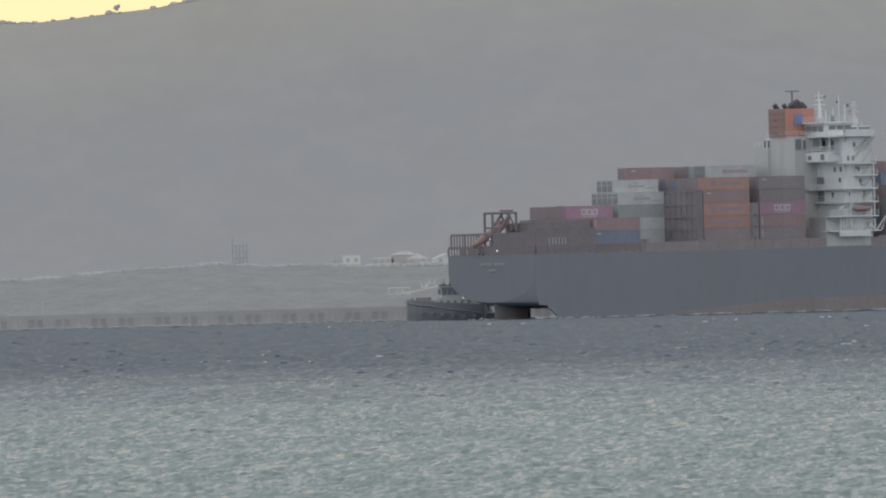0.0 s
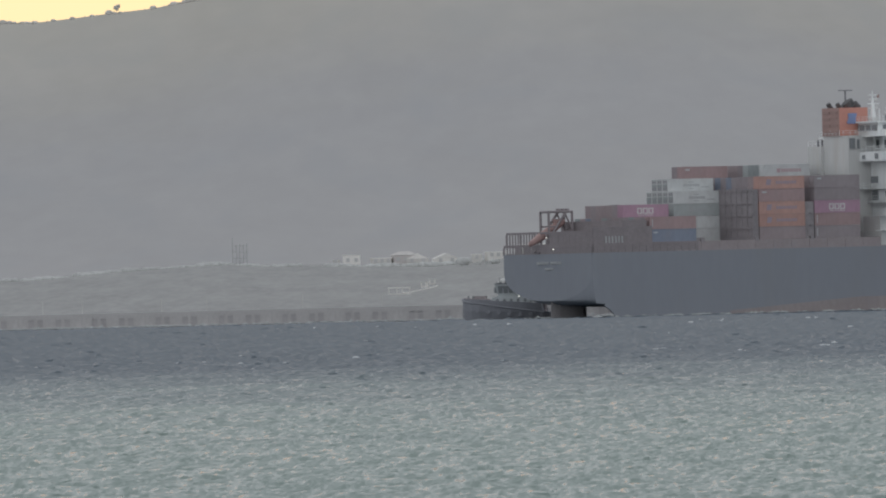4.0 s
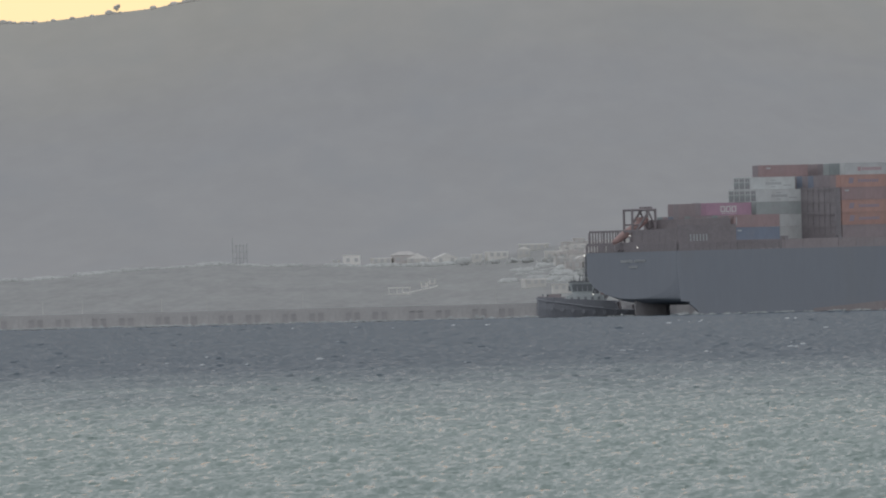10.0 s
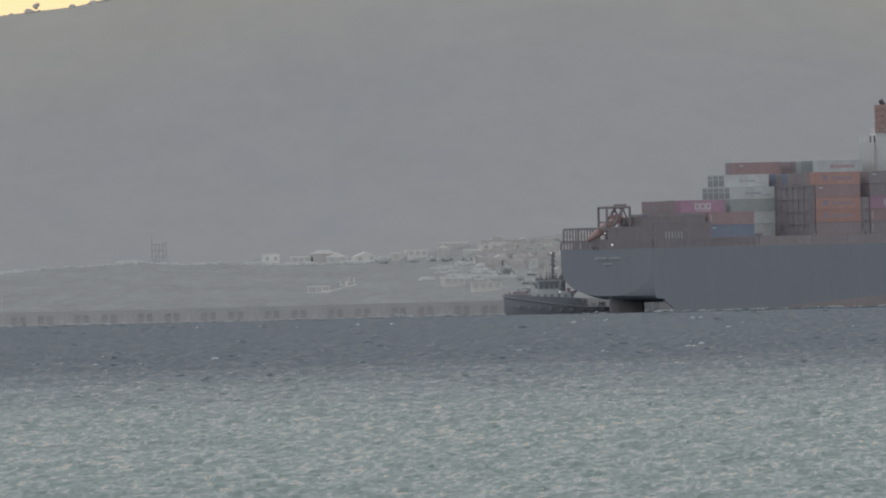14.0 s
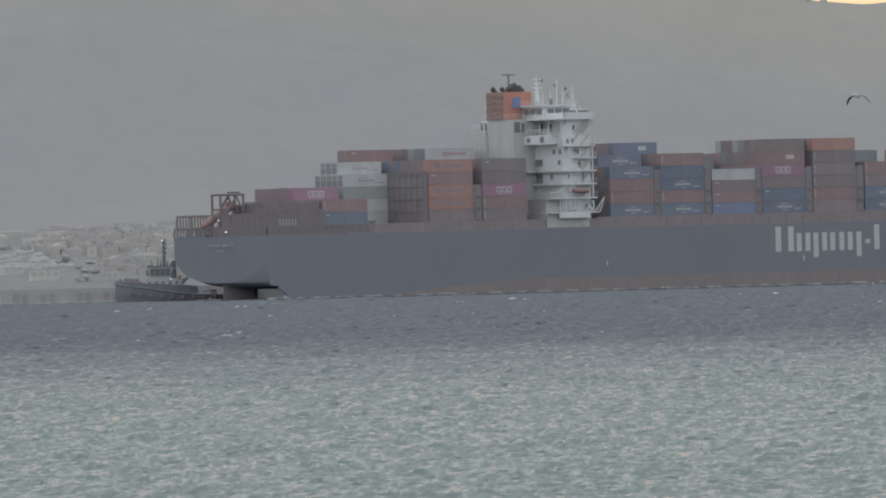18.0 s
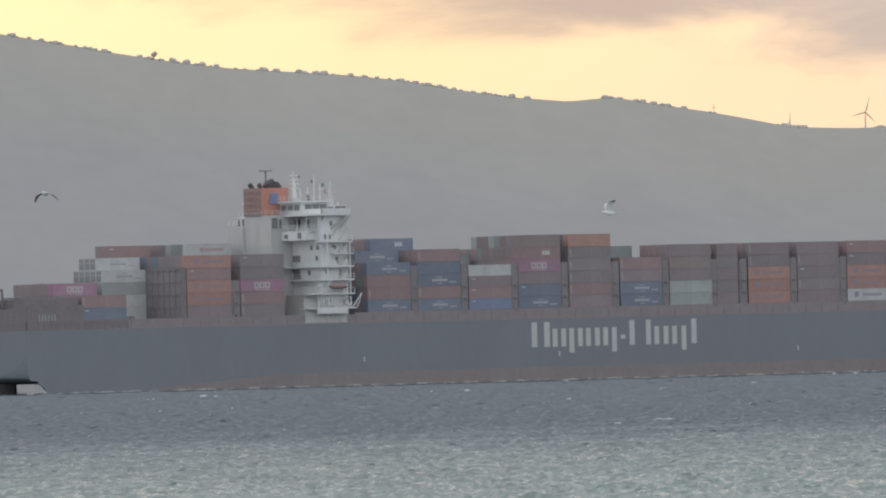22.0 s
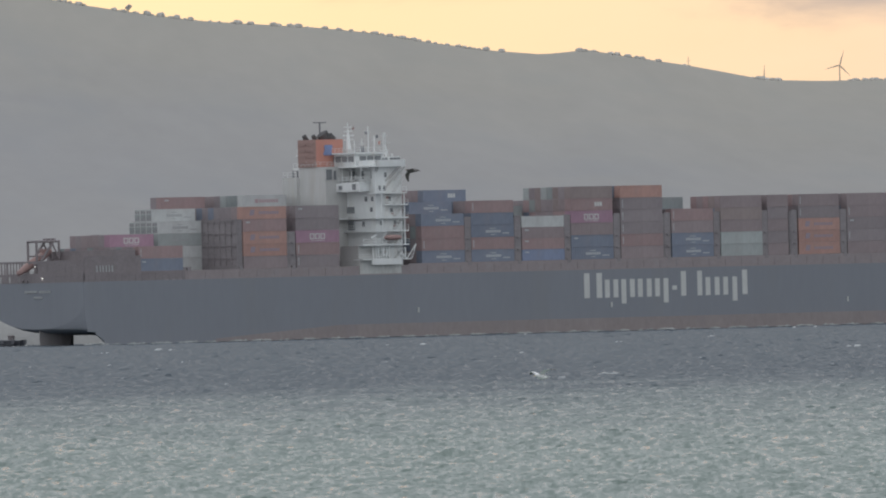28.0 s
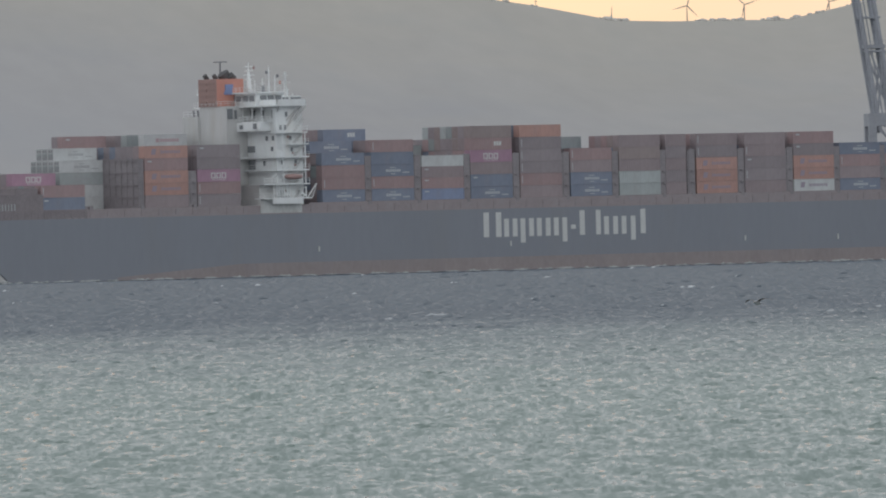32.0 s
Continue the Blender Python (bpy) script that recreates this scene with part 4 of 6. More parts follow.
for o in (-0.35, 0.35):
    bar(bm, (111.0 + o, 3.4, 40.8), (111.0 + o * 0.6, 3.4, 48.6), 0.12, 5)
for k in range(9):
    z = 41.6 + k * 0.8
    bar(bm, (110.65, 3.4, z), (111.35, 3.4, z + 0.6), 0.05, 4)
for z, h in ((44.4, 1.5), (46.2, 1.9), (47.8, 1.1)):
    bar(bm, (111.0, 3.4 - h, z), (111.0, 3.4 + h, z), 0.07, 4)
    bar(bm, (111.0 - 0.8 * h, 3.4, z), (111.0 + 0.8 * h, 3.4, z), 0.07, 4)
housed("signal_mast", bm, HOUSE_WHITE, ship, "white lattice signal mast with yards")
add("magnetic_compass", [(108.4, 109.0, 9.0, 9.6, 44.1, 45.5)], DARK)
add("roof_locker", [(108.0, 109.6, 14.6, 17.0, 44.1, 45.0)], HOUSE_GREY)
for u, y, z, m in ((110.2, 16.0, 49.6, LIFE_OR), (111.2, 12.0, 48.4, DARK), (111.8, 8.3, 47.4, DARK), (112.0, 7.6, 45.9, FUNNEL_OR)):
    add("flag", [(u, u + 0.7, y, y + 0.06, z, z + 0.75)], m, "small signal flag")
    bm = bmesh.new()
    bar(bm, (u, y, 44.0), (u, y, z + 1.0), 0.04, 4)
    housed("halyard", bm, HOUSE_GREY, ship)
for y in (26.7, 28.5):
    bm = bmesh.new()
    bar(bm, (101.5, y, 38.7), (101.5, y, 40.1), 0.25, 6)
    housed("vent_cowl", bm, DARK, ship)
# lashing bridges between the bays
LASHING = mat("lashing_bridge_brown", (0.295, 0.272, 0.283), 0.8, spread=0.10, size=3, fine=0.5)
for u in (52.9, 67.4, 82.1, 132.0, 146.3, 160.6, 175.0, 189.7, 204.2, 218.3, 227.0, 241.7, 256.4, 270.6, 284.4, 298.8, 313.2):
    high = u > 80
    boxes = [(u, u + 1.0, 0.3, BEAM - 0.3, 16.15, 17.0), (u - 0.5, u + 1.3, BEAM - 0.9, BEAM - 0.3, 17.0, 25.4)]
    if high:
        boxes += [(u - 0.5, u + 1.3, 0.75, 1.4, 16.9, 27.6 if u > 115 else 24.5), (u + 0.1, u + 0.9, 0.3, BEAM - 0.3, 19.4, 19.7), (u + 0.1, u + 0.9, 0.3, BEAM - 0.3, 22.2, 22.5)]
    lb = part("lashing_bridge", made(*boxes), LASHING, ship, "red-brown lashing bridge")
    # panel added to close the bay gap and cover its deep shade
    if u > 80 or u < 60:
        part("lashing_panel", made((u - 0.95, u + 1.35, 0.85, BEAM - 1.0, 15.6, 27.3 if u > 115 else 25.0 if high else 17.2)), LASHING, lb)
    else:
        # lashing bridge with a post between all rows, a walkway with a rail at every tier, and the added plate behind
        part("lashing_panel", made((u - 0.3, u + 1.2, 0.85, BEAM - 1.0, 15.6, 17.2), (u - 0.35, u + 1.2, 0.85, 15.4, 17.2, 28.0)), LASHING, lb)
        for k in range(7):
            part("lashing_post", made((u - 0.55, u - 0.34, 0.6 + 2.5 * k - 0.2, 0.6 + 2.5 * k + 0.2, 17.2, 28.4)), LASHING, lb)
        for k in range(4):
            z = 18.9 + 2.9 * k
            part("lashing_walkway", made((u - 0.6, u - 0.34, 0.6, 15.4, z, z + 0.3)), LASHING, lb)

# ---- containers: things of their own on deck, carried by the ship ----
ROW, TIER, BASE, LEN = 2.5, 2.9, 16.5, 12.19
CW, CH = 2.438, 2.86


def low_bay(u):
    """The bay that carries lower, eight-and-a-half-foot boxes."""
    return abs(u - 147.8) < 0.1


def level(u, tier):
    return BASE + (0.35 if u > 115 else 0.0) + (tier - 1) * (2.64 if low_bay(u) else TIER)


def box_mesh(paint, length):
    """Container body with recessed panels between its corner posts and rails."""
    bm = bmesh.new()
    p, r = 0.16, 0.05
    box(bm, r, length - r, r, CW - r, 0.06, CH - 0.03)
    for x in (0, length - p):
        for y in (0, CW - p):
            box(bm, x, x + p, y, y + p, 0, CH)
    for y in (0, CW - p):
        for z in (0, CH - 0.13):
            box(bm, p, length - p, y, y + p, z, z + 0.13)
    for x in (0, length - p):
        for z in (0, CH - 0.13):
            box(bm, x, x + p, p, CW - p, z, z + 0.13)
    n = int(length / 0.62)
    for k in range(1, n):
        box(bm, k * length / n - 0.11, k * length / n + 0.11, 0.015, r, 0.13, CH - 0.13)
    me = bpy.data.meshes.new("shipping_container")
    bm.to_mesh(me)
    bm.free()
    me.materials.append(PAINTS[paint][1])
    return me


def door_mesh(paint):
    bm = bmesh.new()
    loft(bm, [[(x, a, 0.15), (x, CW - a, 0.15), (x, CW - a, CH - 0.15), (x, a, CH - 0.15)] for x, a in ((0.05, 0.17), (0.0, 0.17), (-0.03, 0.24))])
    for y in (0.42, 0.86, 1.55, 2.0):
        box(bm, -0.075, -0.02, y - 0.035, y + 0.035, 0.2, CH - 0.2)
    box(bm, -0.06, -0.02, CW / 2 - 0.03, CW / 2 + 0.03, 0.16, CH - 0.16)
    for y in (0.86, 1.55):
        box(bm, -0.09, -0.03, y - 0.12, y + 0.22, 1.05, 1.15)
    me = bpy.data.meshes.new("door")
    bm.to_mesh(me)
    bm.free()
    me.materials.append(PAINTS[paint][1])
    return me


def reefer_mesh():
    bm = bmesh.new()
    box(bm, -0.02, 0.05, 0.2, CW - 0.2, 1.7, CH - 0.2, 0)
    box(bm, -0.03, 0.05, 0.2, CW - 0.2, 0.15, 1.62, 2)
    box(bm, -0.04, 0.05, 0.35, 1.15, 0.25, 1.2, 1)
    box(bm, -0.04, 0.05, 1.45, 2.1, 0.3, 0.9, 1)
    box(bm, -0.05, 0.04, 0.35, 1.0, 1.85, 2.5, 1)
    box(bm, -0.05, 0.04, 1.35, 2.0, 1.85, 2.5, 1)
    me = bpy.data.meshes.new("cooling_unit")
    bm.to_mesh(me)
    bm.free()
    me.materials.append(PAINTS["G"][1])
    me.materials.append(GRILLE)
    me.materials.append(PAINTS["T"][1])
    return me


def mark_mesh(kind):
    """Plain painted shapes that stand for a carrier's mark on the side."""
    bm = bmesh.new()
    y = (0.0, 0.05)
    if kind == "wide":          # row of small bars with swooshes, as on blue boxes
        for k in range(7):
            box(bm, 4.2 + k * 0.62, 4.66 + k * 0.62, *y, 1.05, 1.62)
        box(bm, 5.4, 7.0, *y, 1.95, 2.12)
        box(bm, 5.6, 6.9, *y, 0.5, 0.66)
        for k in range(4):
            box(bm, 9.0 + k * 0.5, 9.42 + k * 0.5, *y, 0.75, 1.0)
    elif kind == "block":       # three large outlined letters' worth of blocks
        for k in range(3):
            a = 3.9 + k * 1.5
            for b in ((a, a + 0.26, 0.75, 2.1), (a + 0.98, a + 1.24, 0.75, 2.1), (a + 0.26, a + 0.98, 1.86, 2.1), (a + 0.26, a + 0.98, 0.75, 0.98)):
                box(bm, b[0], b[1], *y, b[2], b[3])
        for k in range(8):
            box(bm, 4.2 + k * 0.5, 4.55 + k * 0.5, *y, 0.35, 0.5)
    elif kind == "square":      # a blue square and a row of bars
        for v in box(bm, 1.9, 3.1, *y, 0.85, 2.15):
            v.co.x += 0.3 * (v.co.z > 1.5)
        for k in range(9):
            box(bm, 4.6 + k * 0.62, 5.05 + k * 0.62, *y, 1.1, 1.75)
    elif kind == "row":
        box(bm, 3.4, 4.3, *y, 1.0, 1.95)
        for k in range(8):
            box(bm, 4.6 + k * 0.68, 5.1 + k * 0.68, *y, 1.1, 1.85)
    elif kind == "short":
        for k in range(3):
            box(bm, 7.0 + k * 0.75, 7.6 + k * 0.75, *y, 1.0, 2.0)
    elif kind == "stroke":
        box(bm, 0.55, 0.75, *y, 0.5, 2.3)
    elif kind == "tag":
        box(bm, 0.9, 2.0, *y, 1.95, 2.3)
    me = bpy.data.meshes.new("side_mark")
    bm.to_mesh(me)
    bm.free()
    return me


BODY, DOOR, MARK = {}, {}, {}
GRILLE = mat("grille_grey", (0.30, 0.30, 0.31), 0.8, spread=0.12, size=0.6, fine=0.2)
REEFER = reefer_mesh()
MARK_DARK = mat("mark_dark_grey", (0.42, 0.43, 0.44), 0.8, spread=0.05)
MARK_RED = mat("mark_red", (0.48, 0.35, 0.37), 0.8, spread=0.05)
MARK_LIGHT = mat("mark_pale", (0.52, 0.54, 0.56), 0.8, spread=0.05)
MARK_NAVY = mat("mark_navy", (0.36, 0.31, 0.37), 0.8, spread=0.05)
CARGO = []
rng = random.Random(11)


def container(paint, u, row, tier, length=LEN, door=True, mark=None, mark_mat=None, reefer=False):
    key = (paint, length)
    if key not in BODY:
        BODY[key] = box_mesh(paint, length)
    if paint not in DOOR:
        DOOR[paint] = door_mesh(paint)
    c = new("shipping_container", BODY[key])
    size = "forty-foot" if length > 7 else "twenty-foot"
    tagged(c, f"{PAINTS[paint][0]} steel {size} container stacked on deck", "container", "containers on the ship's deck")
    if door:
        d = new("cooling_unit" if reefer else "door", REEFER if reefer else DOOR[paint])
        if reefer:
            tagged(d, "dark-gridded cooling unit", kind="stuff")
        d.parent = c
    if mark:
        mk = (mark, mark_mat.name)
        if mk not in MARK:
            MARK[mk] = mark_mesh(mark)
            MARK[mk].materials.append(mark_mat)
        d = tagged(new("side_mark", MARK[mk]), kind="stuff")
        d.parent = c
    if low_bay(u):
        c.scale[2] = 0.915
    CARGO.append((c, pose(u, row * ROW + 0.65, level(u, tier))))
    return c


# each bay: after end, then its tiers from the deck up: paint, first row from starboard, marks
WM, BM2, ST, TG = ("wide", MARK_LIGHT), ("block", LETTER), ("stroke", MARK_LIGHT), ("tag", MARK_LIGHT)
SQ, RW, SH, GD = ("square", MARK_NAVY), ("row", MARK_RED), ("short", LETTER), ("wide", MARK_DARK)
AFT_BAYS = [
    (39.7, [("B", 0, TG, 13), ("R", 0, ST, 13), ("P", 5, BM2, 11)]),
    (54.7, [("W", 6, None), ("W", 6, None), ("G", 6, GD), ("W", 6, GD, 10), ("W", 7, GD, 9)]),
    (68.8, [("M", 0, None), ("O", 0, SQ), ("O", 0, SQ), ("R", 0, TG), ("O", 0, SQ), ("R", 14, TG)]),
    (83.6, [("D", 0, ST), ("R", 0, ST), ("P", 0, BM2), ("D", 0, None), ("D", 0, TG), ("W", 9, RW)]),
    (119.1, [("B", 0, WM), ("R", 0, ST), ("R", 0, None), ("B", 0, WM), ("B", 2, WM)]),
    (133.3, [("B", 0, WM), ("R", 0, ST), ("B", 0, WM), ("B", 0, None), ("R", 0, ST), ("B", 8, SH, 14)]),
    (147.8, [("C", 0, TG), ("R", 0, TG), ("M", 0, TG), ("W", 0, None), ("T", 7, None)]),
    (162.0, [("B", 0, WM), ("B", 0, TG), ("M", 0, None), ("P", 0, BM2), ("R", 0, SH), ("K", 0, None, 7)]),
]
FORE_BAYS = [
    (176.5, [("M", 0, None), ("R", 0, ST), ("D", 0, ST), ("D", 0, ST), ("D", 0, ST), ("O", 0, None)]),
    (191.3, [("B", 0, WM), ("B", 0, WM), ("M", 0, ST), ("R", 0, ST), ("T", 5, None)]),
    (205.7, [("G", 0, None), ("G", 0, None), ("M", 0, None), ("K", 0, None), ("M", 0, None, 4)]),
    (219.6, [("M", 0, None), ("D", 0, None), ("M", 0, None), ("D", 0, None), ("M", 0, None, 8)]),
    (228.7, [("O", 0, SQ), ("O", 0, SQ), ("O", 0, SQ), ("D", 0, ST), ("M", 0, ST)]),
    (243.2, [("M", 0, None), ("D", 0, ST), ("D", 0, TG), ("M", 0, ST), ("M", 0, None)]),
    (257.9, [("W", 0, SQ), ("O", 0, SQ), ("O", 0, SQ), ("D", 0, TG), ("R", 0, TG)]),
    (271.9, [("B", 0, WM), ("M", 0, None), ("R", 0, ST), ("B", 0, WM)]),
    (285.7, [("D", 0, None), ("T", 0, TG), ("R", 0, TG), ("B", 0, None)]),
    (300.1, [("B", 0, None), ("R", 0, None), ("M", 0, None)]),
    (314.5, [("M", 0, None), ("B", 0, None)]),
]
BAYS = AFT_BAYS + FORE_BAYS
ROWS_ALL = 16
INNER = []
before = None
for bi, (u, tiers) in enumerate(BAYS):
    length = 6.06 if abs(u - 219.6) < 0.1 else LEN
    filled = {}
    for ti, spec in enumerate(tiers):
        last = spec[3] if len(spec) > 3 else ROWS_ALL - 1
        filled[ti + 1] = (spec[1], last)
    for ti, spec in enumerate(tiers):
        tier = ti + 1
        first, last = filled[tier]
        aft = before.get(tier) if before else None
        for row in range(first, last + 1):
            end = aft is None or not (aft[0] <= row <= aft[1])
            if not (row == first or end):
                INNER.append((u, row, tier, length))
                continue
            paint = spec[0] if row == first else "MMDM"[row % 4] if bi == 0 and tier == 3 else rng.choice("MMDRRDDTTKTMBGB" if bi > 3 else "MDDDTDBMMDTD")
            if bi == 1 and tier >= 4:
                paint = "W"
            if bi == 3 and tier == 6 and row > first:
                paint = "TTGDB"[row % 5]
            mark = spec[2] if row == first else None
            container(paint, u, row, tier, length, door=end, mark=mark and mark[0], mark_mat=mark and mark[1], reefer=(bi == 1 and tier >= 4))
    before = filled if bi != 3 else {}
# the rest of the stacks, out of the camera's reach behind the outer rows
bm = bmesh.new()
for u, row, tier, length in INNER:
    box(bm, u, u + length, row * ROW + 0.65, row * ROW + 0.65 + CW, level(u, tier), level(u, tier) + (2.6 if low_bay(u) else CH), rng.randrange(4))
stack = part("container_stack", bm, [PAINTS[k][1] for k in "MRDB"])
tagged(stack, "inner rows of maroon and blue containers on deck", "containers", kind="stuff")
CARGO.append((stack, pose(0, 0, 0)))


# ---- the tug: x ahead, y to port; its bow points away from the ship ----
tug = empty("tug_boat", "dark harbour tug with grey wheelhouse and tall mast", "tug")
bm = bmesh.new()
rings = []
for x, half, sheer, low in ((-12.9, 3.2, 1.5, 0.0), (-12.2, 4.3, 1.4, -1.4), (-8, 4.8, 1.4, -2.5), (-5.9, 4.9, 1.6, -2.7), (-5.3, 4.9, 3.5, -2.8), (1.5, 4.9, 4.0, -2.8), (6.0, 4.8, 4.25, -2.8), (6.8, 4.7, 4.5, -2.7), (9, 4.5, 4.6, -2.6), (11, 3.7, 4.7, -1.8), (12.8, 2.3, 4.8, 0.0), (13.5, 0.5, 4.9, 1.6)):
    rings.append([(x, half, sheer), (x, half * 0.96, sheer * 0.4), (x, half * 0.8, low * 0.4), (x, half * 0.3, low), (x, -half * 0.3, low), (x, -half * 0.8, low * 0.4), (x, -half * 0.96, sheer * 0.4), (x, -half, sheer)])
loft(bm, rings)
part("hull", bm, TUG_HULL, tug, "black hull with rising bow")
bm = bmesh.new()
for side in (-1, 1):
    pts = [(-12.2, 4.35, 1.2), (-5.6, 4.95, 1.4), (1.5, 4.95, 2.4), (8, 4.65, 3.4), (11, 3.75, 3.8), (12.8, 2.35, 4.2), (13.6, 0.4, 4.5)]
    for a, b in zip(pts, pts[1:]):
        bar(bm, (a[0], a[1] * side, a[2]), (b[0], b[1] * side, b[2]), 0.2, 6)
part("fender", bm, TUG_HULL, tug, "black rubber fender")
for k in range(9):
    bm = bmesh.new()
    x = -10.5 + k * 2.5
    z = 0.9 + 0.11 * max(0, x)
    bar(bm, (x, 4.75, z), (x, 5.05, z), 0.45, 10)
    part("tyre", bm, RUBBER, tug)
part("bow_winch", made((8.0, 10.6, -1.6, 1.6, 4.3, 5.4)), TUG_RED, tug, "rust-red bow winch")
part("deckhouse", made((-2.6, 6.2, -3.2, 3.2, 3.2, 5.0)), TUG_HOUSE, tug, "grey deckhouse")
part("deckhouse_step", made((-1.6, 5.4, -2.6, 2.6, 5.0, 5.3)), TUG_HOUSE, tug)
for k in range(5):
    part("deckhouse_port", made((-1.8 + k * 1.6, -1.2 + k * 1.6, 3.1, 3.24, 3.9, 4.6)), GLASS, tug)
part("towing_winch", made((-6.0, -3.6, -1.8, 1.8, 1.4, 3.2)), TUG_RED, tug)
bm = bmesh.new()
for y in (-2.0, 2.0):
    bar(bm, (-2.4, y, 4.8), (-3.6, y, 5.3), 0.16)
    bar(bm, (-3.6, y, 5.3), (-1.8, y, 3.4), 0.14)
bar(bm, (-3.6, -2.0, 5.3), (-3.6, 2.0, 5.3), 0.14)
part("towing_gallows", bm, TUG_RED, tug, "rust-red towing frame")
for x in (-9.2, -10.0):
    bm = bmesh.new()
    for y in (-2.0, 2.0):
        bar(bm, (x, y, 1.3), (x, y, 2.5), 0.2)
    bar(bm, (x, -2.0, 2.4), (x, 2.0, 2.4), 0.2)
    part("towing_bitts", bm, TUG_RED, tug)
bm = bmesh.new()
loft(bm, [[(x0, -y, z), (x1, -y, z), (x1, y, z), (x0, y, z)] for z, x0, x1, y in ((4.6, 0.5, 4.6, 2.3), (5.7, 0.1, 5.0, 2.4), (8.0, -0.8, 5.6, 2.8))])
wh = part("wheelhouse", bm, TUG_HOUSE, tug, "flared grey wheelhouse")
for k in range(4):
    x0 = 0.25 + k * 1.2
    bm = bmesh.new()
    loft(bm, [[(x0 - 0.05, 2.44 + 0.06, 5.9), (x0 + 0.9, 2.44 + 0.06, 5.9), (x0 + 1.0, 2.72 + 0.06, 7.6), (x0 - 0.2, 2.72 + 0.06, 7.6)],
              [(x0 - 0.05, 2.3, 5.9), (x0 + 0.9, 2.3, 5.9), (x0 + 1.0, 2.6, 7.6), (x0 - 0.2, 2.6, 7.6)]])
    part("wheelhouse_pane", bm, GLASS, wh)
for k in range(3):
    part("wheelhouse_front_pane", made((5.3, 5.85, -2.0 + k * 1.4, -0.9 + k * 1.4, 6.0, 7.3)), GLASS, wh)
part("wheelhouse_roof", made((-0.9, 5.7, -2.9, 2.9, 8.0, 8.2)), DARK, wh)
bm = bmesh.new()
bar(bm, (1.8, 0, 7.8), (1.8, 0, 14.4), 0.36, 6, 0.24)
for z, h in ((10.0, 0.6), (11.2, 0.8), (12.4, 0.55), (13.4, 0.75)):
    bar(bm, (1.8, -h, z), (1.8, h, z), 0.14, 4)
    bar(bm, (1.8 - h * 0.8, 0, z + 0.25), (1.8 + h * 0.8, 0, z + 0.25), 0.14, 4)
for z in (10.9, 12.1, 13.1, 14.0):
    box(bm, 1.15, 1.5, -0.15, 0.15, z, z + 0.4)
bar(bm, (1.0, 0, 7.8), (1.75, 0, 10.4), 0.1, 4)
bar(bm, (2.6, 0, 7.8), (1.85, 0, 10.4), 0.1, 4)
part("mast", bm, DARK, tug, "tall dark mast with lamps")
part("mast_lamp", made((1.95, 2.25, 0.1, 0.35, 14.05, 14.3)), LAMP_ON, tug, "lit masthead lamp")
part("deck_lamp", made((-0.2, 0.0, 2.9, 3.1, 5.05, 5.25)), LAMP_ON, tug, "lit deck lamp")
for x, y in ((-0.4, 1.9), (-0.4, -1.9)):
    bm = bmesh.new()
    bar(bm, (x, y, 5.0), (x + 0.1, y, 8.8), 0.5, 8)
    bar(bm, (x + 0.1, y, 8.8), (x - 0.3, y, 9.4), 0.3, 8)
    part("exhaust", bm, DARK, tug)
for x, y, z in ((4.6, 1.5, 9.6), (3.6, -1.2, 9.1), (5.1, 2.0, 8.7), (2.9, -2.2, 9.8), (0.9, 1.0, 9.5), (4.1, 2.4, 8.9), (3.2, 0.8, 10.2)):
    bm = bmesh.new()
    bar(bm, (x, y, 7.8), (x, y, z), 0.08, 5)
    box(bm, x - 0.25, x + 0.25, y - 0.2, y + 0.2, 7.85, 8.35)
    part("aerial", bm, DARK, tug)
for x in (12.0, 10.9):
    bm = bmesh.new()
    bar(bm, (x, 1.0, 4.6), (x, 1.0, 5.4), 0.22, 6)
    part("bollard", bm, DARK, tug)
part("radar", made((1.2, 2.4, -1.2, 1.2, 9.0, 9.2)), TUG_HOUSE, tug)
part("searchlight", made((4.4, 4.9, -0.3, 0.3, 7.85, 8.5)), DARK, tug)
part("water_cannon", made((-2.2, -1.5, -0.5, 0.5, 5.0, 5.9)), LIFE_OR, tug, "orange water cannon")
bm = bmesh.new()
for a, b in (((6.4, 4.5, 4.6), (11.0, 3.6, 4.8)), ((11.0, 3.6, 4.8), (13.0, 1.6, 4.95))):
    bar(bm, a, b, 0.12, 4)
part("bulwark_cap", bm, TUG_RED, tug)

TUG_ROWS = [(0, 820), (6, 964), (9, 1027), (12, 1095), (13, 1114), (17, 1202), (19, 1251), (21, 1293), (32, 1526)]


def tug_pose(t, px):
    d = 2880.0 + 1.87 * t
    return pose(at_view(px - 784, d), d, 0.0, 0, 0, 172)

# ---- broken white water that follows the ship ----
def wash(label, sites, seed):
    r = random.Random(seed)
    bm = bmesh.new()
    for u, w, z, su, sw, sz, n in sites:
        for k in range(n):
            c = Vector((u + r.uniform(-1, 1) * su, w + r.uniform(-1, 1) * sw, z + r.random() * r.random() * sz))
            a = r.uniform(0.25, 0.6)
            v = [bm.verts.new(c + Vector((d[0] * a * r.uniform(0.8, 1.8), d[1] * a, d[2] * a * r.uniform(0.4, 0.8)))) for d in ((1, 0, 0), (-1, 0, 0), (0, 1, 0), (0, -1, 0), (0, 0, 1), (0, 0, -1))]
            for i, j, m in ((0, 2, 4), (2, 1, 4), (1, 3, 4), (3, 0, 4), (2, 0, 5), (1, 2, 5), (3, 1, 5), (0, 3, 5)):
                bm.faces.new((v[i], v[j], v[m]))
    ob = part("foam", bm, FOAM)
    tagged(ob, label, "foam", kind="stuff")
    CARGO.append((ob, pose(0, 0, -0.35)))


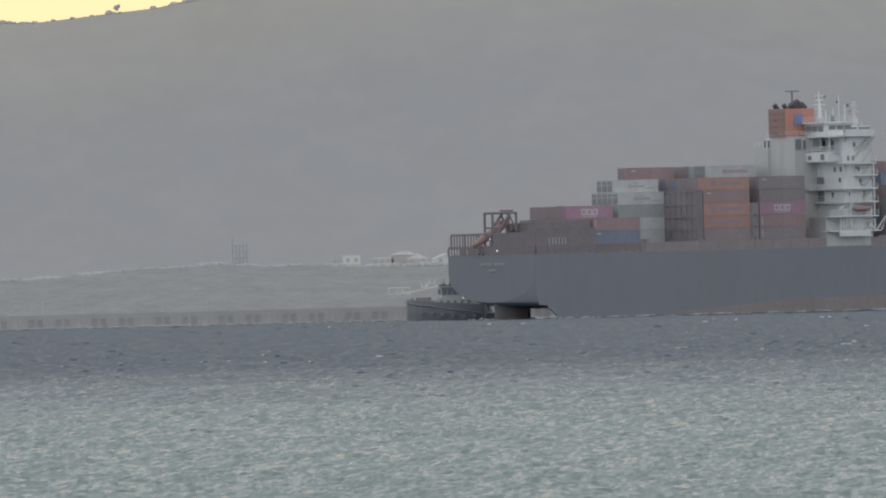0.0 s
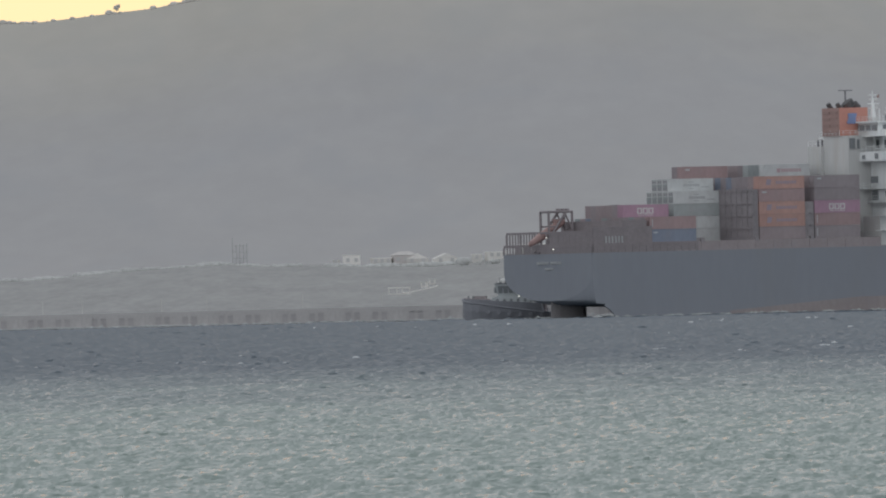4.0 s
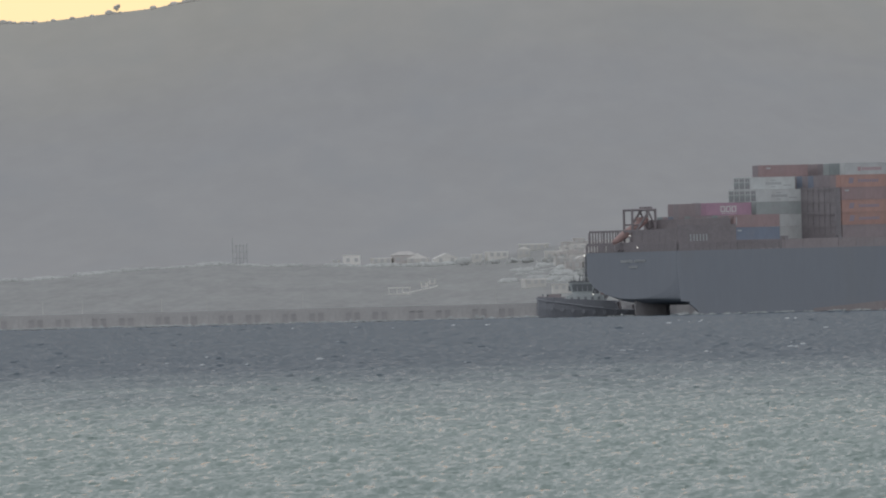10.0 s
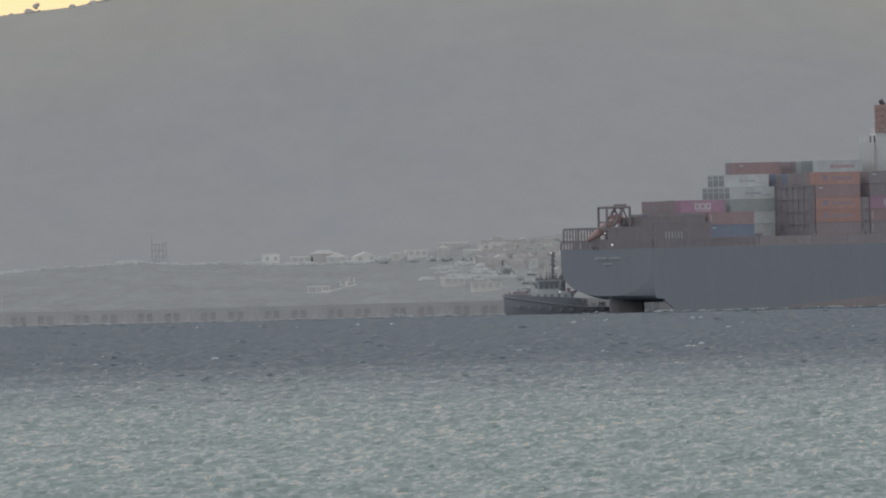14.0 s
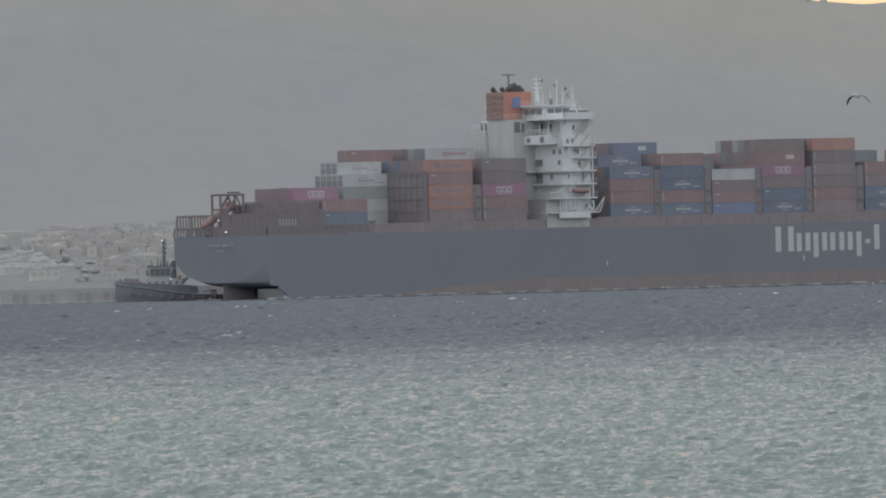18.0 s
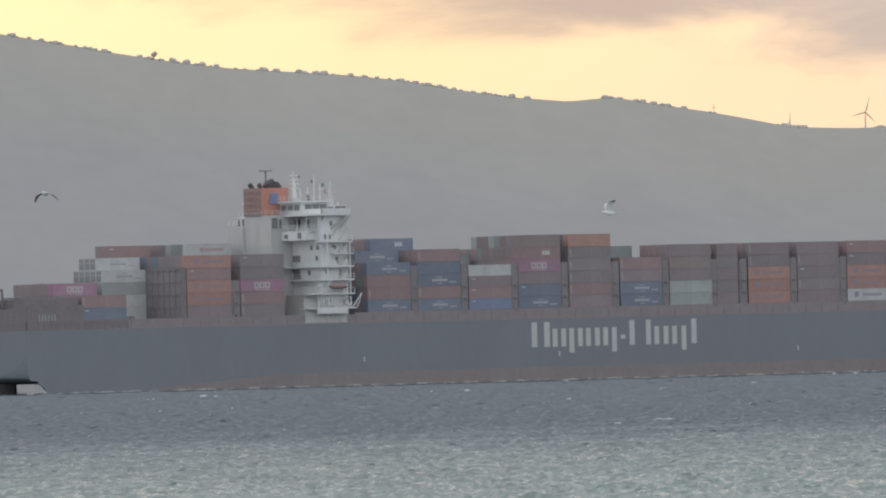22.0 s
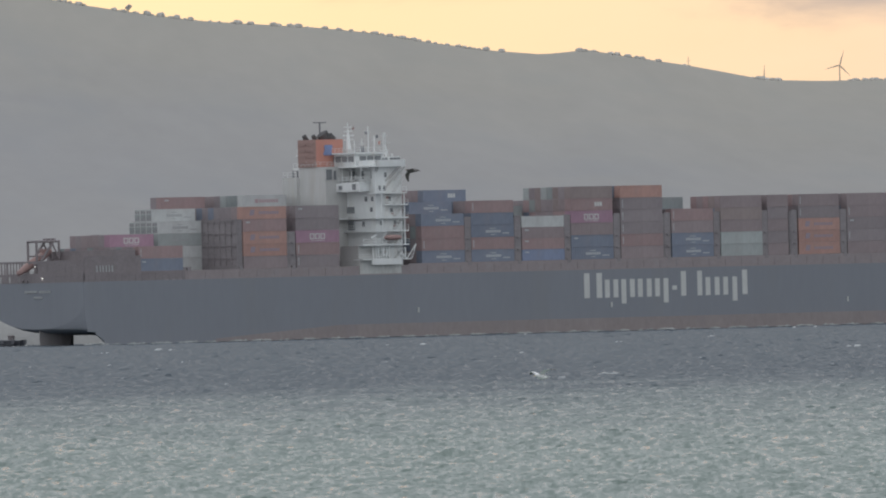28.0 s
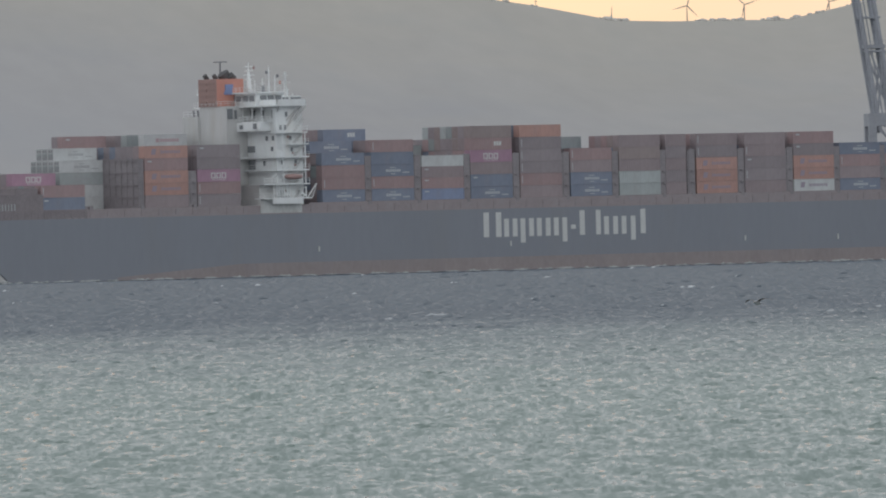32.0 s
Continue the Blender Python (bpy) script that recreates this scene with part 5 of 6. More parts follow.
wash("white propeller wash under the ship's stern", [(25.6, -1.4, -0.15, 2.6, 0.6, 0.6, 46), (33.0, -0.9, -0.15, 4.0, 0.5, 0.3, 24), (24.0, 24.0, -0.15, 4.0, 3.0, 0.3, 26)], 3)
wash("thin broken foam along the ship's waterline", [(32 + k * 4.1 + (k * 37) % 5, -0.8, -0.1, 1.9, 0.6, 0.22, 5 + (k * 13) % 11) for k in range(74)], 4)


# ---- shore: houses, trees, fences, lattice frame ----
def y_for(px, z):
    """How far back on the shore slope the ground reaches height z at that bearing."""
    top = float(np.interp(px, SX, SZ))
    low = min(1.0, max(0.02, z / top)) ** (1 / 0.75)
    return 2975.0 + 330.0 * low + (60.0 if z > top else 0.0)


def house_kind(w, d, h, style, wall, windows):
    e = empty("house", "pale plastered house with small windows on the shore slope", "house", "houses of the town")
    part("wall", made((-w / 2, w / 2, 0, d, -1.5, h)), wall, e)
    bm = bmesh.new()
    if style == "gable":
        loft(bm, [[(-w / 2 - 0.1, y, h + 0.02), (w / 2 + 0.1, y, h + 0.02), (0, y, h + w * 0.22)] for y in (-0.1, d + 0.1)])
    elif style == "hip":
        loft(bm, [[(-w / 2 - 0.3, -0.3, h + 0.02), (w / 2 + 0.3, -0.3, h + 0.02), (w / 2 + 0.3, d + 0.3, h + 0.02), (-w / 2 - 0.3, d + 0.3, h + 0.02)],
                  [(-w * 0.22, d * 0.4, h + w * 0.16), (w * 0.22, d * 0.4, h + w * 0.16), (w * 0.22, d * 0.6, h + w * 0.16), (-w * 0.22, d * 0.6, h + w * 0.16)]])
    else:
        box(bm, -w / 2 - 0.1, w / 2 + 0.1, -0.1, d + 0.1, h + 0.01, h + 0.3)
    part("roof", bm, HOUSE_ROOF if style == "hip" else wall, e)
    for k in range(windows):
        x = -w / 2 + w * (k + 0.5) / windows
        part("window", made((x - 0.45, x + 0.45, -0.16, 0.02, h * 0.35, h * 0.35 + 1.0)), TOWN_WINDOW, e)
    return e


town_rng = random.Random(5)
KINDS = [house_kind(w, d, h, st, wl_, n) for w, d, h, st, wl_, n in
         ((4.2, 4, 2.3, "flat", HOUSE_WALL, 2), (5.6, 5, 1.5, "gable", HOUSE_WALL, 2), (6.0, 5, 2.3, "hip", HOUSE_PINK, 3), (2.6, 3, 1.5, "flat", HOUSE_PINK, 1),
          (4.6, 4, 1.5, "flat", HOUSE_WALL, 3), (2.8, 3, 1.9, "flat", HOUSE_PINK, 2), (6.6, 3, 1.3, "flat", HOUSE_WALL, 4), (1.9, 2.5, 1.1, "flat", HOUSE_WALL, 1),
          (3.4, 3, 1.4, "gable", HOUSE_PINK, 2), (2.2, 3, 2.0, "flat", HOUSE_WALL, 1),
          (4.4, 5, 2.4, "flat", HOUSE_LIME, 2), (6.2, 6, 1.4, "gable", HOUSE_LIME, 2), (6.4, 6, 2.4, "hip", HOUSE_PINK, 3), (2.6, 3, 1.6, "flat", HOUSE_LIME, 1),
          (5.2, 5, 1.5, "flat", HOUSE_LIME, 3), (3.2, 4, 2.2, "gable", HOUSE_LIME, 2), (7.2, 4, 1.6, "flat", HOUSE_LIME, 4), (1.6, 2, 1.1, "flat", HOUSE_LIME, 1))]
used = set()


def put_house(kind, px, z):
    y = y_for(px, z)
    x = at_view(px, y)
    m = pose(x, y, min(z, ground_z(x, y) + 0.3), 0, 0, town_rng.uniform(-14, 14))
    if kind in used:
        copy_thing(KINDS[kind], m)
    else:
        used.add(kind)
        KINDS[kind].matrix_basis = m


for kind, px, tilt in ((0, -161, 25), (4, -108, 25), (2, -66, 33), (1, -45, 22), (1, 6, 21), (4, 98, 28), (6, 158, 40), (5, 143, 28), (4, 163, -21), (6, 219, -31), (3, 219, 33),
                       (7, -35, -19), (7, -20, -15), (7, -190, 24), (3, 60, 24), (0, 196, 20)):
    put_house(kind + 10, px, EYE[2] + tilt / F * 3280)
for k in range(240):
    px = town_rng.uniform(215, 640)
    z = EYE[2] + (town_rng.uniform(-36, 52) if px > 330 and town_rng.random() < 0.8 else town_rng.uniform(4, 48)) / F * 3280
    put_house(town_rng.choice((0, 3, 3, 3, 4, 5, 5, 6, 7, 7, 7, 8, 8, 9, 9)), px, z)

# white-framed shelter and its path on the slope below
shelter = empty("shelter", "low white-framed open shelter on the slope", "shelter")
bm = bmesh.new()
for x in (0, 2.0, 3.4, 5.2):
    box(bm, x, x + 0.22, 0, 0.3, -0.4, 1.4)
part("post", bm, HOUSE_LIME, shelter)
tagged(shelter.children[0], kind="stuff")
part("roof", made((-0.1, 5.5, -0.1, 0.5, 1.4, 1.62)), HOUSE_LIME, shelter)
part("sill", made((-0.1, 5.5, -0.1, 0.2, -0.2, 0.1)), HOUSE_LIME, shelter)
sy = y_for(-80, 6.1)
shelter.location = (at_view(-98, sy), sy, ground_z(at_view(-98, sy), sy))


pts = []
for k in range(9):
    px = -72 + 62 * k / 8.0
    y = y_for(px, 6.2 + 1.6 * (k / 8.0) ** 1.5)
    pts.append(Vector((at_view(px, y), y, ground_z(at_view(px, y), y) + 0.12)))
bm = bmesh.new()
loft(bm, [[(p.x, p.y - 1.2, p.z - 0.6), (p.x, p.y + 1.2, p.z - 0.6), (p.x, p.y + 1.2, p.z + 0.12), (p.x, p.y - 1.2, p.z + 0.05)] for p in pts])
tagged(part("path", bm, HOUSE_LIME), "narrow pale path across the shore slope", "path", kind="structure")


def clump_mesh(seed, wide, tall, count, size, material, low=False):
    """A crown: many small angular leaf clumps with gaps between them."""
    r = random.Random(seed)
    bm = bmesh.new()
    for k in range(count):
        a, b = r.uniform(0, 6.283), math.acos(r.uniform(0.0 if low else -0.55, 1))
        q = r.uniform(0.45, 1.0) ** 0.6 * (0.8 + 0.35 * math.sin(3 * a + seed))
        c = Vector((wide * q * math.sin(b) * math.cos(a), wide * q * math.sin(b) * math.sin(a), tall * (0.85 * q * math.cos(b) if low else 0.5 + 0.5 * q * math.cos(b))))
        s = size * r.uniform(0.3, 0.8)
        v = [bm.verts.new(c + Vector((r.uniform(0.6, 1.1) * s * d[0], r.uniform(0.6, 1.1) * s * d[1], r.uniform(0.5, 0.9) * s * d[2])))
             for d in ((1, 0, 0), (-1, 0, 0), (0, 1, 0), (0, -1, 0), (0, 0, 1), (0, 0, -0.4))]
        for i, j, n in ((0, 2, 4), (2, 1, 4), (1, 3, 4), (3, 0, 4), (2, 0, 5), (1, 2, 5), (3, 1, 5), (0, 3, 5)):
            bm.faces.new((v[i], v[j], v[n]))
    # dense inner foliage behind the outer clumps
    for k in range(10 if not low else 7 if wide > 1 else 4):
        a = 2.4 * k + seed
        q = (0.42 if low else 0.52) * wide * (k > 0)
        h = tall * (0.12 + 0.10 * math.sin(3.1 * k) if low else 0.26 + 0.5 * ((k * 0.618) % 1.0))
        lobe = (0.6 * wide, 0.6 * wide, 0.72 * tall) if low else (0.46 * wide, 0.46 * wide, 0.27 * tall)
        m = Matrix.Translation((q * math.cos(a), q * math.sin(a), h)) @ Matrix.Diagonal((*lobe, 1))
        core = bmesh.ops.create_icosphere(bm, subdivisions=2, radius=1.0, matrix=m)["verts"]
        for v in core:
            v.co += Vector((r.uniform(-1, 1), r.uniform(-1, 1), r.uniform(-1, 1))) * 0.07 * wide
        for v in core:
            for f in v.link_faces:
                f.smooth = True
    me = bpy.data.meshes.new("crown")
    bm.to_mesh(me)
    bm.free()
    me.materials.append(material)
    return me


def tree_kind(name, label, group, seed, wide, tall, trunk, count, size, leaf):
    low = name != "tree"
    e = empty(name, label, name, group)
    bm = bmesh.new()
    bar(bm, (0, 0, -0.8), (0.06 * wide, 0, trunk), 0.09 * wide, 6, 0.05 * wide)
    for k in range(4):
        a = 1.57 * k + seed
        bar(bm, (0.05 * wide, 0, trunk * 0.8), (0.5 * wide * math.cos(a), 0.5 * wide * math.sin(a), trunk + 0.45 * tall), 0.05 * wide, 4, 0.02 * wide)
    part("trunk", bm, BARK, e)
    c = new("crown", clump_mesh(seed, wide, tall, count, size, leaf, low))
    c.parent = e
    c.location.z = 0.0 if low else trunk * 0.75
    return e


def scatter(kinds, places, bulk=1.0):
    first = set()
    for i, (k, x, y, z) in enumerate(places):
        q = (0.40 + 0.55 * ((i * 0.618) % 1.0) ** 1.6) * bulk
        m = pose(x, y, z, 0, 0, (i * 77) % 360) @ Matrix.Diagonal((q, q, q * (0.85 + 0.4 * ((i * 0.37) % 1.0)), 1))
        if k in first:
            copy_thing(kinds[k], m)
        else:
            first.add(k)
            kinds[k].matrix_basis = m


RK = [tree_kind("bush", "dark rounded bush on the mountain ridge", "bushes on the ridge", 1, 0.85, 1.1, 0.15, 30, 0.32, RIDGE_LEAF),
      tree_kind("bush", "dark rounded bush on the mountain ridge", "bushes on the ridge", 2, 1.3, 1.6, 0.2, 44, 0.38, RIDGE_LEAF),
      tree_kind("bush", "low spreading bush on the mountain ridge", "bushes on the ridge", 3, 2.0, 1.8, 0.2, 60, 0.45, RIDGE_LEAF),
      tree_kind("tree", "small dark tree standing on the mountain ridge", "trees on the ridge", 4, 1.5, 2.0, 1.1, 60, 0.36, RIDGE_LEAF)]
ridge_rng = random.Random(21)
spots = []
px = -790.0
while px < 2560:
    if px > -415 and px < 660:
        px = 660
    for bare0, bare1 in ((1612, 1740), (1902, 2050), (2098, 2214), (2300, 2338)):
        if bare0 < px < bare1:
            px = bare1
    big = ridge_rng.random()
    k = 0 if big < 0.5 else (1 if big < 0.85 else 2)
    spots.append((k, px))
    px += ridge_rng.choice((2, 3, 4, 4, 5, 6, 7, 9, 11, 14)) * ridge_rng.uniform(0.7, 1.3)
spots += [(3, 949), (3, 979), (2, 1745), (2, 1770), (2, 1757), (2, 2060), (2, 2072), (2, 2066), (1, 2085), (2, -569), (3, -566), (1, 2222), (1, 2248), (2, 2262), (1, 2277), (2, 2350), (2, 2360), (2, 2440), (0, 1705), (1, 1930), (1, 1938), (2, 1800), (2, 1812), (2, 1830), (2, 1852), (2, 1866), (2, 1884), (2, 2390), (2, 2398), (2, 1478), (2, 1490), (2, 1452), (2, 1462), (2, 1560)]
places = []
for k, px in spots:
    y = RIDGE_Y - 4
    x = at_view(px, y)
    places.append((k, x, y, float(ridge_height(np.array([x * RIDGE_Y / y]))[0]) - 0.55))
scatter(RK, places, 1.25)

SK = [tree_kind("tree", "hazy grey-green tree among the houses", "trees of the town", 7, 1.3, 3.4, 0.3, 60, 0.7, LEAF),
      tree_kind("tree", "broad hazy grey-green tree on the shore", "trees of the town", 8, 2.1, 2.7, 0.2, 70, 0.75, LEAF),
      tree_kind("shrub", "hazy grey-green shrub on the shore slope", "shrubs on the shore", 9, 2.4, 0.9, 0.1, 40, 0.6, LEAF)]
places = []
for k in range(110):
    px = ridge_rng.uniform(215, 660)
    y = y_for(px, EYE[2] + ridge_rng.uniform(-36, 46) / F * 3280)
    x = at_view(px, y)
    places.append((0 if ridge_rng.random() < 0.5 else 1, x, y, ground_z(x, y) - 0.9))
# planted slope below the houses, then scattered shrubs to the west
for k in range(44):
    px = ridge_rng.uniform(112, 262)
    y = y_for(px, EYE[2] + ridge_rng.uniform(-14, 22) / F * 3280)
    x = at_view(px, y)
    places.append((2, x, y, ground_z(x, y) - 0.6))
for px, k in ((37, 0), (41, 0), (33, 0), (62, 1), (78, 0), (90, 1), (96, 0), (122, 1), (131, 0), (150, 1), (166, 0), (180, 0), (192, 1), (205, 0), (214, 1)):
    y = y_for(px, 13.2)
    places.append((k, at_view(px, y), y, ground_z(at_view(px, y), y) - 0.6))
for k in range(170):
    px = ridge_rng.uniform(-790, 60)
    y = y_for(px, float(np.interp(px, SX, SZ)) - 0.2)
    places.append((2, at_view(px, y), y, ground_z(at_view(px, y), y) - 0.45))
scatter(SK, places, 1.3)

# lattice frame on the low hill
frame_y = y_for(-372, 14.6)
frame_x = at_view(-372, frame_y)
pylon = empty("lattice_frame", "tall grey steel lattice frame on a low hill", "pylon")
pylon.location = (frame_x, frame_y, ground_z(frame_x, frame_y) - 0.3)
for x, h in ((0.0, 7.4), (0.95, 5.6), (1.9, 5.9), (2.9, 5.9), (3.8, 6.0)):
    bm = bmesh.new()
    bar(bm, (x, 0, 0), (x, 0, h), 0.14, 5)
    part("post", bm, PYLON, pylon)
for z, x1 in ((2.0, 3.8), (3.7, 3.8), (5.3, 3.8)):
    bm = bmesh.new()
    bar(bm, (0, 0, z), (x1, 0, z), 0.1, 5)
    part("crossbar", bm, PYLON, pylon)
for x in (0.0, 1.9):
    bm = bmesh.new()
    bar(bm, (x, 0, 0.2), (x + 1.9, 0, 3.7), 0.07, 4)
    part("brace", bm, PYLON, pylon)

# thin poles on the breakwater
for px in (-710, -640, -500, -420, -250, -110, 92, 240, 310):
    bm = bmesh.new()
    x = at_view(px, 2940)
    bar(bm, (x, 2940, 2.9), (x, 2940, 6.6), 0.04, 5)
    tagged(part("pole", bm, HOUSE_WALL), "thin pale pole on the breakwater", "pole", "poles on the breakwater")

# ---- wind turbines on the ridge ----
TURBINES = []


def turbine(px, hub_tilt, base_tilt, y, blade, phase):
    e = empty("wind_turbine", "grey three-bladed wind turbine on the mountain ridge", "wind turbine", "wind turbines on the ridge")
    z1 = EYE[2] + hub_tilt / F * y
    z0 = EYE[2] + base_tilt / F * y
    e.location = (at_view(px, y), y, z0 - 1.0)
    h = z1 - z0 + 1.0
    bm = bmesh.new()
    bar(bm, (0, 0.5, 0), (0, 0.5, h), 0.26, 8, 0.15)
    part("tower", bm, TURBINE, e)
    part("nacelle", made((-0.22, 0.22, -0.25, 1.0, h - 0.2, h + 0.25)), TURBINE, e)
    bm = bmesh.new()
    bar(bm, (0, 0.0, 0), (0, -0.4, 0), 0.26, 8, 0.1)
    rotor = part("rotor", bm, TURBINE, e)
    for k in range(3):
        bm = bmesh.new()
        loft(bm, [[(-w, -0.2, r), (0, -0.26, r), (w * 1.3, -0.2, r), (0, -0.14, r)] for r, w in ((0.1, 0.1), (0.9, 0.2), (blade * 0.6, 0.12), (blade, 0.03))])
        b = part("blade", bm, TURBINE, rotor)
        b.rotation_euler = (0, radians(120 * k), 0)
    TURBINES.append((rotor, h, phase))


turbine(2204.5, 384.5, 355, RIDGE_Y + 6, 5.6, 136)
turbine(2306, 384, 354, RIDGE_Y + 6, 5.6, 72)
turbine(2456, 386, 364, RIDGE_Y + 6, 5.6, 78)
turbine(2070, 362, 340, RIDGE_Y + 30, 5.4, 123)
mast_x = at_view(1937, RIDGE_Y)
bm = bmesh.new()
mz = float(ridge_height(np.array([mast_x]))[0])
bar(bm, (mast_x, RIDGE_Y, mz - 0.5), (mast_x, RIDGE_Y, mz + 3.0), 0.1, 5)
bar(bm, (mast_x - 0.6, RIDGE_Y, mz + 1.6), (mast_x + 0.6, RIDGE_Y, mz + 1.6), 0.1, 4)
tagged(part("radio_mast", bm, TURBINE), "short radio mast on the mountain ridge", "mast")

# ---- harbour crane beyond the bow ----
crane = empty("harbour_crane", "blue-grey harbour gantry crane with raking lattice legs", "crane")
cd = 3100.0


def crane_point(px, tilt, dy=0.0):
    return Vector((at_view(px, cd), cd + dy, EYE[2] + tilt / F * cd))


for dy in (0.0, 9.0):
    for name, a, b, r in (("leg", (2433, 900), (2541, 150), 0.62), ("leg", (2460, 900), (2568, 150), 0.62), ("stay", (2441, 900), (2549, 160), 0.18),
                          ("brace", (2552, 296), (2536, 180), 0.3), ("brace", (2526, 296), (2560, 200), 0.24)):
        bm = bmesh.new()
        bar(bm, crane_point(*a, dy), crane_point(*b, dy), r, 8)
        part(name, bm, CRANE, crane)
for z, thick in ((304, 0.45), (296, 0.25), (356, 0.2), (420, 0.3), (520, 0.3), (640, 0.3)):
    bm = bmesh.new()
    x0 = 2433 + 108 * (900 - z) / 750
    p, q = crane_point(x0, z), crane_point(x0 + 34, z)
    box(bm, p.x, q.x, cd - 0.6, cd + 9.6, p.z - thick, p.z + thick)
    part("cross_beam", bm, CRANE, crane)
bm = bmesh.new()
p, q = crane_point(2524, 306), crane_point(2566, 306)
for k in range(8):
    x = p.x + (q.x - p.x) * k / 7
    bar(bm, (x, cd - 0.7, p.z), (x, cd - 0.7, p.z + 1.1), 0.05, 4)
bar(bm, (p.x, cd - 0.7, p.z + 1.1), (q.x, cd - 0.7, p.z + 1.1), 0.06, 4)
part("railing", bm, CRANE, crane)
p = crane_point(2520, 178)
part("portal_beam", made((p.x, p.x + 40, cd - 1, cd + 10, p.z - 2.2, p.z + 1.0)), CRANE, crane)
for x in (p.x, p.x + 38):
    part("portal_leg", made((x, x + 2.0, cd - 1, cd + 1, -1.0, p.z - 2.2)), CRANE, crane)
    part("portal_leg", made((x, x + 2.0, cd + 8, cd + 10, -1.0, p.z - 2.2)), CRANE, crane)
bm = bmesh.new()
bar(bm, (p.x + 2, cd, p.z - 2), (p.x + 9, cd, p.z - 10), 0.35, 6)
part("portal_brace", bm, CRANE, crane)
bm = bmesh.new()
q = crane_point(2490, 900)
box(bm, q.x - 6, q.x + 70, cd + 3, cd + 6, q.z, q.z + 2.5)
part("boom", bm, CRANE, crane)
tagged(part("quay", made((330, 640, 3086, 3180, -3, 2.2)), CONCRETE), "concrete harbour quay under the crane", "quay", kind="structure")

# ---- gulls ----
GULLS = []


def gull(label, dist, rows, body_mat, wing_mat, beat, lift, heading=90.0, roll=4.0):
    """A gull on its line of flight: rows of seconds, bearing and height in units of 1/F radian."""
    e = empty("gull", label, "gull", "gulls over the water")
    bm = bmesh.new()
    loft(bm, [[(x, r * math.cos(6.2832 * k / 8), z + 0.9 * r * math.sin(6.2832 * k / 8)) for k in range(8)]
              for x, r, z in ((-0.28, 0.02, 0.0), (-0.18, 0.075, -0.01), (-0.02, 0.11, -0.02), (0.12, 0.095, 0.0), (0.2, 0.06, 0.02), (0.27, 0.055, 0.03), (0.315, 0.02, 0.025))])
    part("body", bm, body_mat, e, smooth=True)
    bm = bmesh.new()
    loft(bm, [[(0.30, -0.012, 0.012), (0.30, 0.012, 0.012), (0.30, 0.012, 0.035), (0.30, -0.012, 0.035)], [(0.385, -0.003, 0.008), (0.385, 0.003, 0.008), (0.385, 0.003, 0.016), (0.385, -0.003, 0.016)]])
    part("bill", bm, BILL, e)
    bm = bmesh.new()
    loft(bm, [[(-0.2, -0.04, -0.01), (-0.2, 0.04, -0.01), (-0.2, 0.04, 0.012), (-0.2, -0.04, 0.012)], [(-0.4, -0.1, 0.0), (-0.4, 0.1, 0.0), (-0.4, 0.1, 0.008), (-0.4, -0.1, 0.008)]])
    part("tail", bm, body_mat, e)
    wings = []
    for s in (1, -1):
        bm = bmesh.new()
        ring = []
        for y, xf, xb, z in ((0.0, 0.13, -0.1, 0.0), (0.2, 0.18, -0.08, 0.07), (0.36, 0.17, -0.09, 0.09), (0.52, 0.08, -0.12, 0.05), (0.68, -0.06, -0.16, -0.03)):
            ring.append([(xf, s * y, z), ((xf + xb) / 2, s * y, z + 0.018), (xb, s * y, z), ((xf + xb) / 2, s * y, z - 0.006)])
        loft(bm, ring)
        for f in bm.faces:
            f.material_index = 1 if abs(f.calc_center_median().y) > 0.5 else 0
        w = part("wing", bm, (wing_mat, GULL_DARK), e)
        wings.append((w, s))
    GULLS.append((e, wings, dist / 1.3, rows, beat, lift, heading, roll))


DK, GR = "dark gull gliding low over the water", "pale grey gull with dark wing tips in flight"
gull(DK, 594, [(15.5, -260, 84), (16.0, -720, 92)], GULL_DARK, GULL_DARK, 1.6, -12, 130)
gull(GR, 600, [(15.5, 108, 96), (16, -353, 110)], GULL_GREY, GULL_GREY, 2.0, 30)
gull(GR, 743, [(15.5, -149, 1), (16.0, -610, 4)], GULL_WHITE, GULL_GREY, 2.2, 25)
gull(DK, 620, [(15.5, 659, 185), (16, 229, 162), (16.5, -175, 152)], GULL_GREY, GULL_DARK, 2.4, 45)
gull(GR, 710, [(18, 1663, 254), (18.5, 1543, 285), (19, 1462, 284), (19.5, 1372, 307), (20, 1287, 293), (20.5, 1198, 336), (21, 1070, 305), (21.5, 924, 295), (22, 750, 275)], GULL_WHITE, GULL_DARK, 1.0, -30, 150)
gull(GR, 680, [(21.5, 2042, 359), (22, 1747, 216), (22.5, 1439, 75), (23, 1080, -68)], GULL_WHITE, GULL_WHITE, 1.5, 45, 100)
gull(DK, 867, [(23, 2307, 387), (23.5, 1973, 332), (24, 1626, 265), (25, 938, 231)], GULL_GREY, GULL_DARK, 2.0, 10)
gull(DK, 861, [(24, 2067, 207), (24.5, 1693, 177), (25, 1305, 143), (25.5, 926, 177)], GULL_DARK, GULL_DARK, 2.0, 40)
gull(DK, 834, [(27.5, 1731, 212), (28, 1442, 215), (28.5, 1190, 265), (29, 955, 324), (29.5, 751, 371)], GULL_DARK, GULL_DARK, 2.0, -30, 120, 25)
gull(GR, 590, [(27.5, 1822, -143), (28, 1663, -155), (28.5, 1485, -163), (29, 1308, -161), (29.5, 1133, -146), (30, 936, -125)], GULL_WHITE, GULL_WHITE, 1.0, 14, 130, 6)
